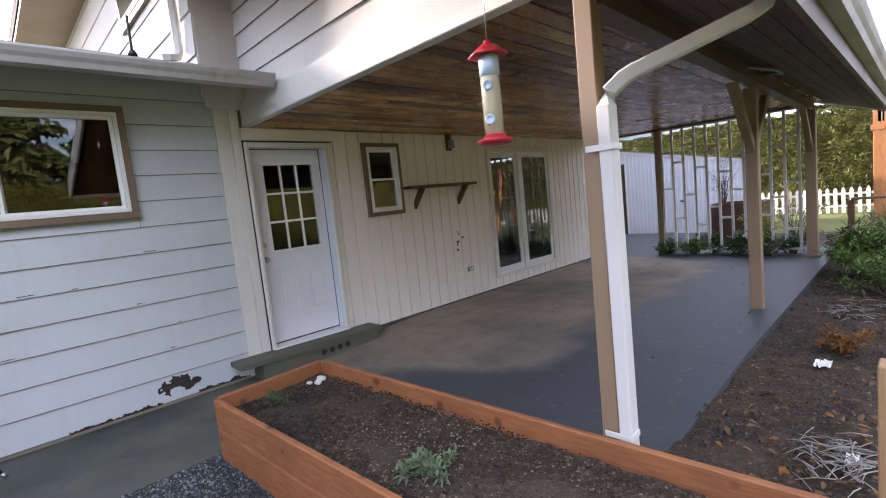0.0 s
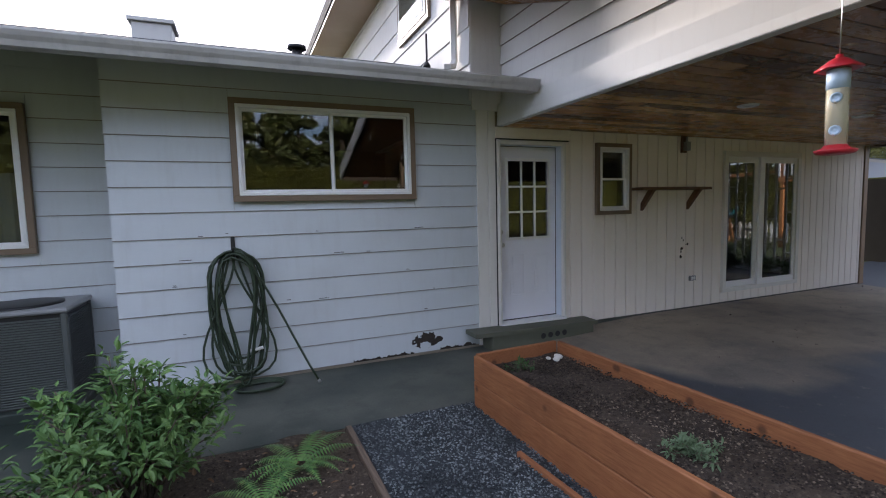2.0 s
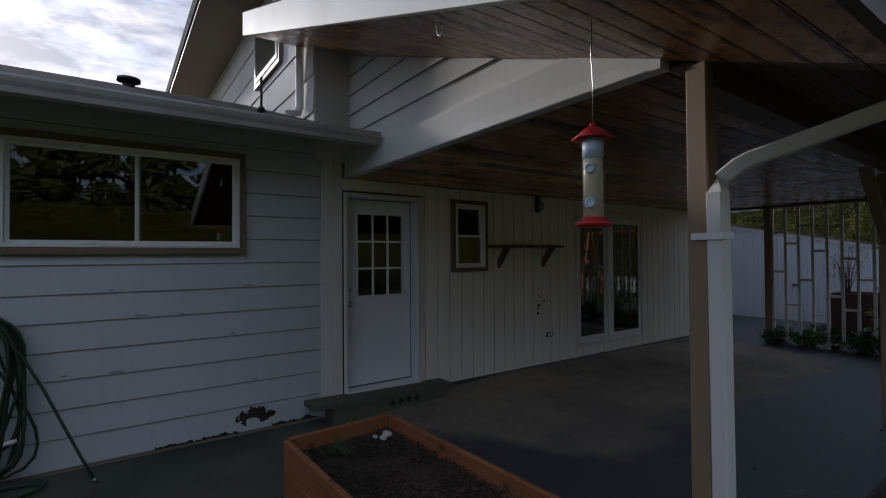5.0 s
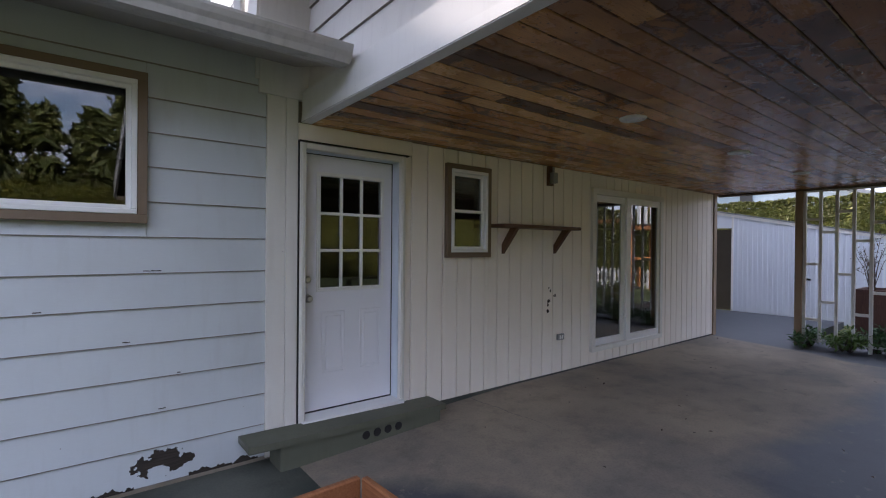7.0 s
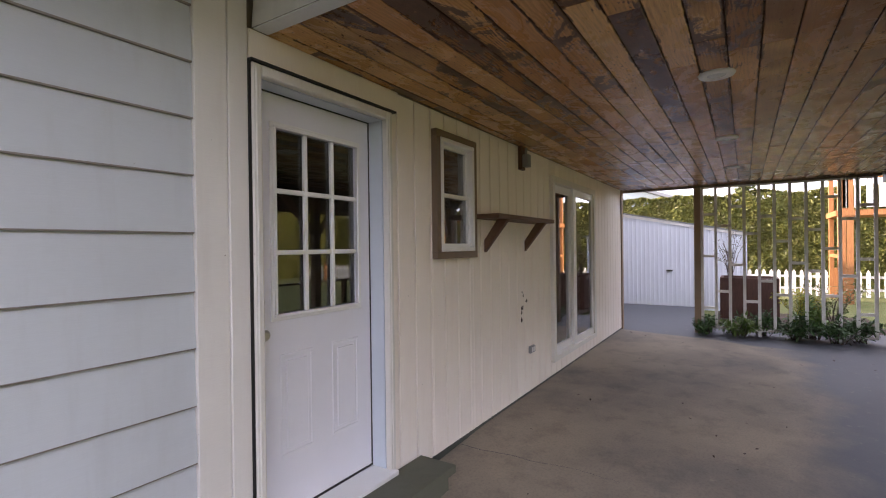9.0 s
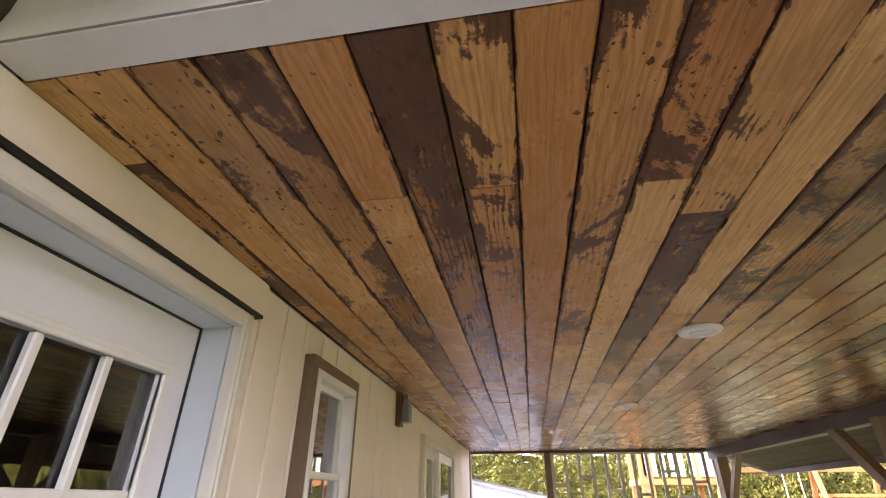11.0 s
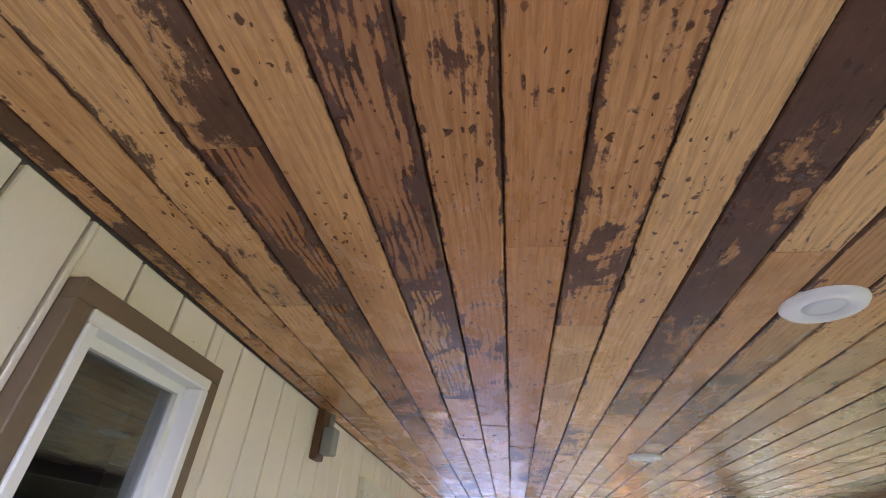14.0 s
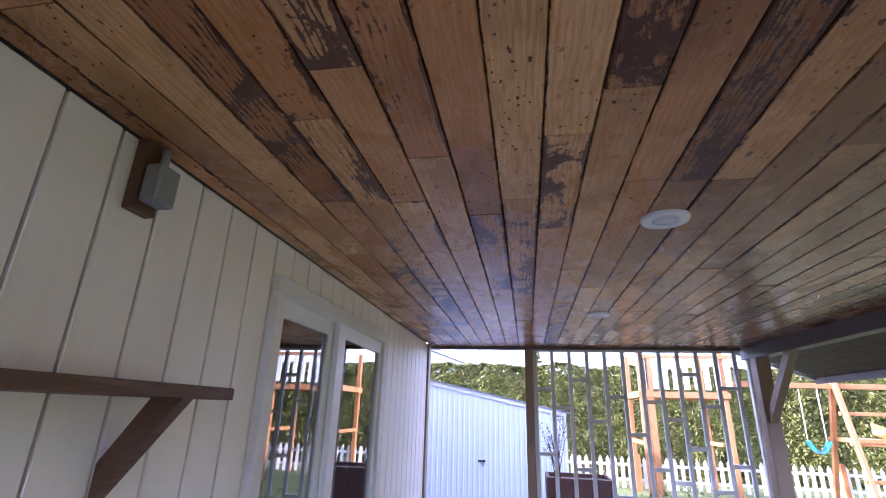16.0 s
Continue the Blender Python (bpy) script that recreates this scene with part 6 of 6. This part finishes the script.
# ---- garden rail, planter, fence, play sets ----
def rail_fence():
    f = thing("rail_fence", (9.0, -0.2, -0.1), "low brown timber rail fence round the soil bed", "fence")
    pts = [(2.27, 0.15), (5.1, 0.02), (8.0, -0.10), (10.6, -0.25), (10.6, 0.95)]
    for x, y in pts[1:]:
        box("fence_post", (x - 0.045, y - 0.045, -0.16), (x + 0.045, y + 0.045, 0.80), M["shelf"], f, "", 0.005)
    for (xa, ya), (xb, yb) in zip(pts[1:], pts[2:]):
        d = (Vector((xb, yb)) - Vector((xa, ya))).normalized()
        nr = Vector((-d.y, d.x)) * 0.05
        part("rail", bm_prism(bmesh.new(), [(xa + nr.x, ya + nr.y, 0.80), (xb + nr.x, yb + nr.y, 0.80), (xb - nr.x, yb - nr.y, 0.80), (xa - nr.x, ya - nr.y, 0.80)], (0, 0, 0.04)), M["shelf2"], f)


rail_fence()
pl = thing("planter_box", (12.4, 3.0, -0.1), "square brown wooden planter box with bare twigs", "planter")
for a, b in (((12.0, 2.5), (12.05, 3.5)), ((12.75, 2.5), (12.8, 3.5)), ((12.05, 2.5), (12.75, 2.55)), ((12.05, 3.45), (12.75, 3.5))):
    box("panel", (*a, -0.05), (*b, 0.78), M["planter"], pl, "", 0.006)
box("soil_fill", (12.05, 2.55, 0.5), (12.75, 3.45, 0.72), M["soil"], pl)


def picket_fence(a, b):
    f = thing("picket_fence", ((a[0] + b[0]) / 2, (a[1] + b[1]) / 2, -0.14), "white-painted picket fence with brown posts", "fence")
    A, B = Vector((*a, 0)), Vector((*b, 0))
    L = (B - A).length
    d = (B - A) / L
    ang = math.degrees(math.atan2(d.y, d.x))
    bm = bm_prism(bmesh.new(), [(-0.045, -0.01, 0), (0.045, -0.01, 0), (0.045, -0.01, 0.70), (0, -0.01, 0.78), (-0.045, -0.01, 0.70)], (0, 0.02, 0))
    me = bpy.data.meshes.new("picket")
    bm.to_mesh(me)
    bm.free()
    me.materials.append(M["picket"])
    s = 0.0
    while s < L:
        p = A + d * s
        ob = new("picket", me)
        ob.parent = f
        ob.matrix_parent_inverse = world_of(f).inverted()
        ob.matrix_basis = pose(p.x, p.y, -0.12, 0, 0, ang)
        s += 0.19
    nr = Vector((-d.y, d.x, 0))
    for z in (0.05, 0.42):
        o = nr * 0.02
        part("rail", bm_prism(bmesh.new(), [tuple(A + o + Vector((0, 0, z))), tuple(B + o + Vector((0, 0, z))), tuple(B + o * 2.5 + Vector((0, 0, z))), tuple(A + o * 2.5 + Vector((0, 0, z)))], (0, 0, 0.07)), M["picket"], f)
    s = 1.0
    while s < L:
        p = A + d * s - nr * 0.06
        box("fence_post", (p.x - 0.05, p.y - 0.05, -0.14), (p.x + 0.05, p.y + 0.05, 0.72), M["play"], f)
        s += 2.4


picket_fence((19.2, 9.0), (17.9, -13.0))


def beam(parent, p, q, w, name, material):
    """A square timber between two points."""
    p, q = Vector(p), Vector(q)
    d = q - p
    bm = bm_box(bmesh.new(), (-w / 2, -w / 2, 0), (w / 2, w / 2, d.length), 0.006)
    bmesh.ops.transform(bm, matrix=Matrix.Translation(p) @ d.to_track_quat("Z", "X").to_matrix().to_4x4(), verts=bm.verts)
    return part(name, bm, material, parent)


def play_tower():
    t = thing("play_tower", (17.4, -0.2, -0.14), "orange-stained wooden play tower with white railing", "playground")
    for x, y in ((16.8, 0.95), (16.8, -0.95), (18.3, 0.95), (18.3, -0.95)):
        beam(t, (x, y, -0.14), (x, y, 3.3), 0.11, "leg", M["play"])
    for i in range(2):
        box("climbing_board", (16.72, 0.98 - 0.15 * i - 0.14, -0.14), (16.76, 0.98 - 0.15 * i, 3.2), M["play"], t)
    box("deck", (16.7, -1.05, 2.16), (18.4, 1.05, 2.30), M["play"], t)
    for i in range(9):
        y = 0.85 - 0.24 * i
        box("baluster", (16.72, y - 0.06, 2.36), (16.76, y + 0.06, 3.1), M["picket"], t)
    box("railing", (16.70, -1.2, 3.1), (16.78, 1.0, 3.18), M["play"], t)
    for y in (0.95, -0.95):
        beam(t, (16.8, y, 1.1), (18.3, y, 1.1), 0.09, "cross_beam", M["play"])


def swing_set():
    s = thing("swing_set", (17.2, -3.0, -0.14), "orange-stained wooden swing frame with ladder and yellow slide", "playground")
    beam(s, (17.0, -1.2, 2.52), (17.2, -5.4, 2.52), 0.12, "top_beam", M["play"])
    for x0, x1 in ((16.4, 17.05), (18.0, 17.15)):
        for y in (-3.5, -5.0):
            beam(s, (x0, y, -0.14), (x1, y, 2.6), 0.10, "leg", M["play"])
    for z in (0.5, 1.25, 1.9):
        beam(s, (16.45 + z * 0.25, -3.4, z), (16.45 + z * 0.25, -5.1, z), 0.08, "rung", M["play"])
    box("platform", (16.7, -5.0, 1.28), (17.8, -3.5, 1.36), M["play"], s)
    part("slide", bm_prism(bmesh.new(), [(16.9, -4.3, 1.55), (16.9, -4.3, 1.45), (16.9, -7.6, 0.0), (16.9, -7.9, 0.0), (16.9, -7.9, 0.12)], (0.5, 0, 0)), M["yellow"], s, "yellow plastic slide")
    for x in (16.86, 17.4):
        part("slide_edge", bm_prism(bmesh.new(), [(x, -4.3, 1.72), (x, -4.3, 1.45), (x, -7.9, 0.0), (x, -7.9, 0.22)], (0.05, 0, 0)), M["yellow"], s)
    for y in (-2.7, -3.1):
        part("rope", bm_tube(bmesh.new(), [(17.05, y, 2.5), (17.05, y + 0.02, 1.28)], 0.012, 6), M["picket"], s)
    verts, faces = [], []
    n = 12
    for i in range(n + 1):
        a = i / n
        z = 1.28 - 0.26 * math.sin(math.pi * a)
        verts += [(16.93, -2.68 - 0.44 * a, z), (17.17, -2.68 - 0.44 * a, z)]
    faces = [(2 * i, 2 * i + 2, 2 * i + 3, 2 * i + 1) for i in range(n)]
    st = mesh_part("swing_seat", verts, faces, M["teal"], s, "teal plastic swing seat")
    st.modifiers.new("thick", "SOLIDIFY").thickness = 0.02


play_tower()
swing_set()

# ---- distance ----
fh = thing("neighbour_house", (36, 11, -0.14), "blue-grey neighbouring house with a grey roof", "house")
part("wall", bm_prism(bmesh.new(), [(34, 6.5, -0.14), (34, 18, -0.14), (34, 18, 4.2), (34, 12.2, 6.2), (34, 6.5, 4.2)], (9, 0, 0)), M["bluehouse"], fh)
part("roof", bm_prism(bmesh.new(), [(33.5, 5.7, 3.95), (33.5, 12.2, 6.25), (33.5, 18.7, 3.95), (33.5, 18.7, 4.15), (33.5, 12.2, 6.5), (33.5, 5.7, 4.15)], (10, 0, 0)), M["roofgrey"], fh)
wd = box("window", (33.97, 12.6, 4.3), (34.02, 13.3, 5.0), M["black"], fh)

# flexible conduit under the eave beyond the beam
cd = thing("flex_conduit", (5.4, 1.25, 2.3), "grey flexible conduit clipped under the eave", "conduit")
part("conduit", bm_tube(bmesh.new(), [(4.9, 1.29, 2.40), (5.05, 1.2, 2.39), (5.2, 1.0, 2.335), (5.4, 0.98, 2.32), (5.6, 1.12, 2.375), (5.75, 1.25, 2.41)], 0.013, 8), M["acgrey2"], cd)
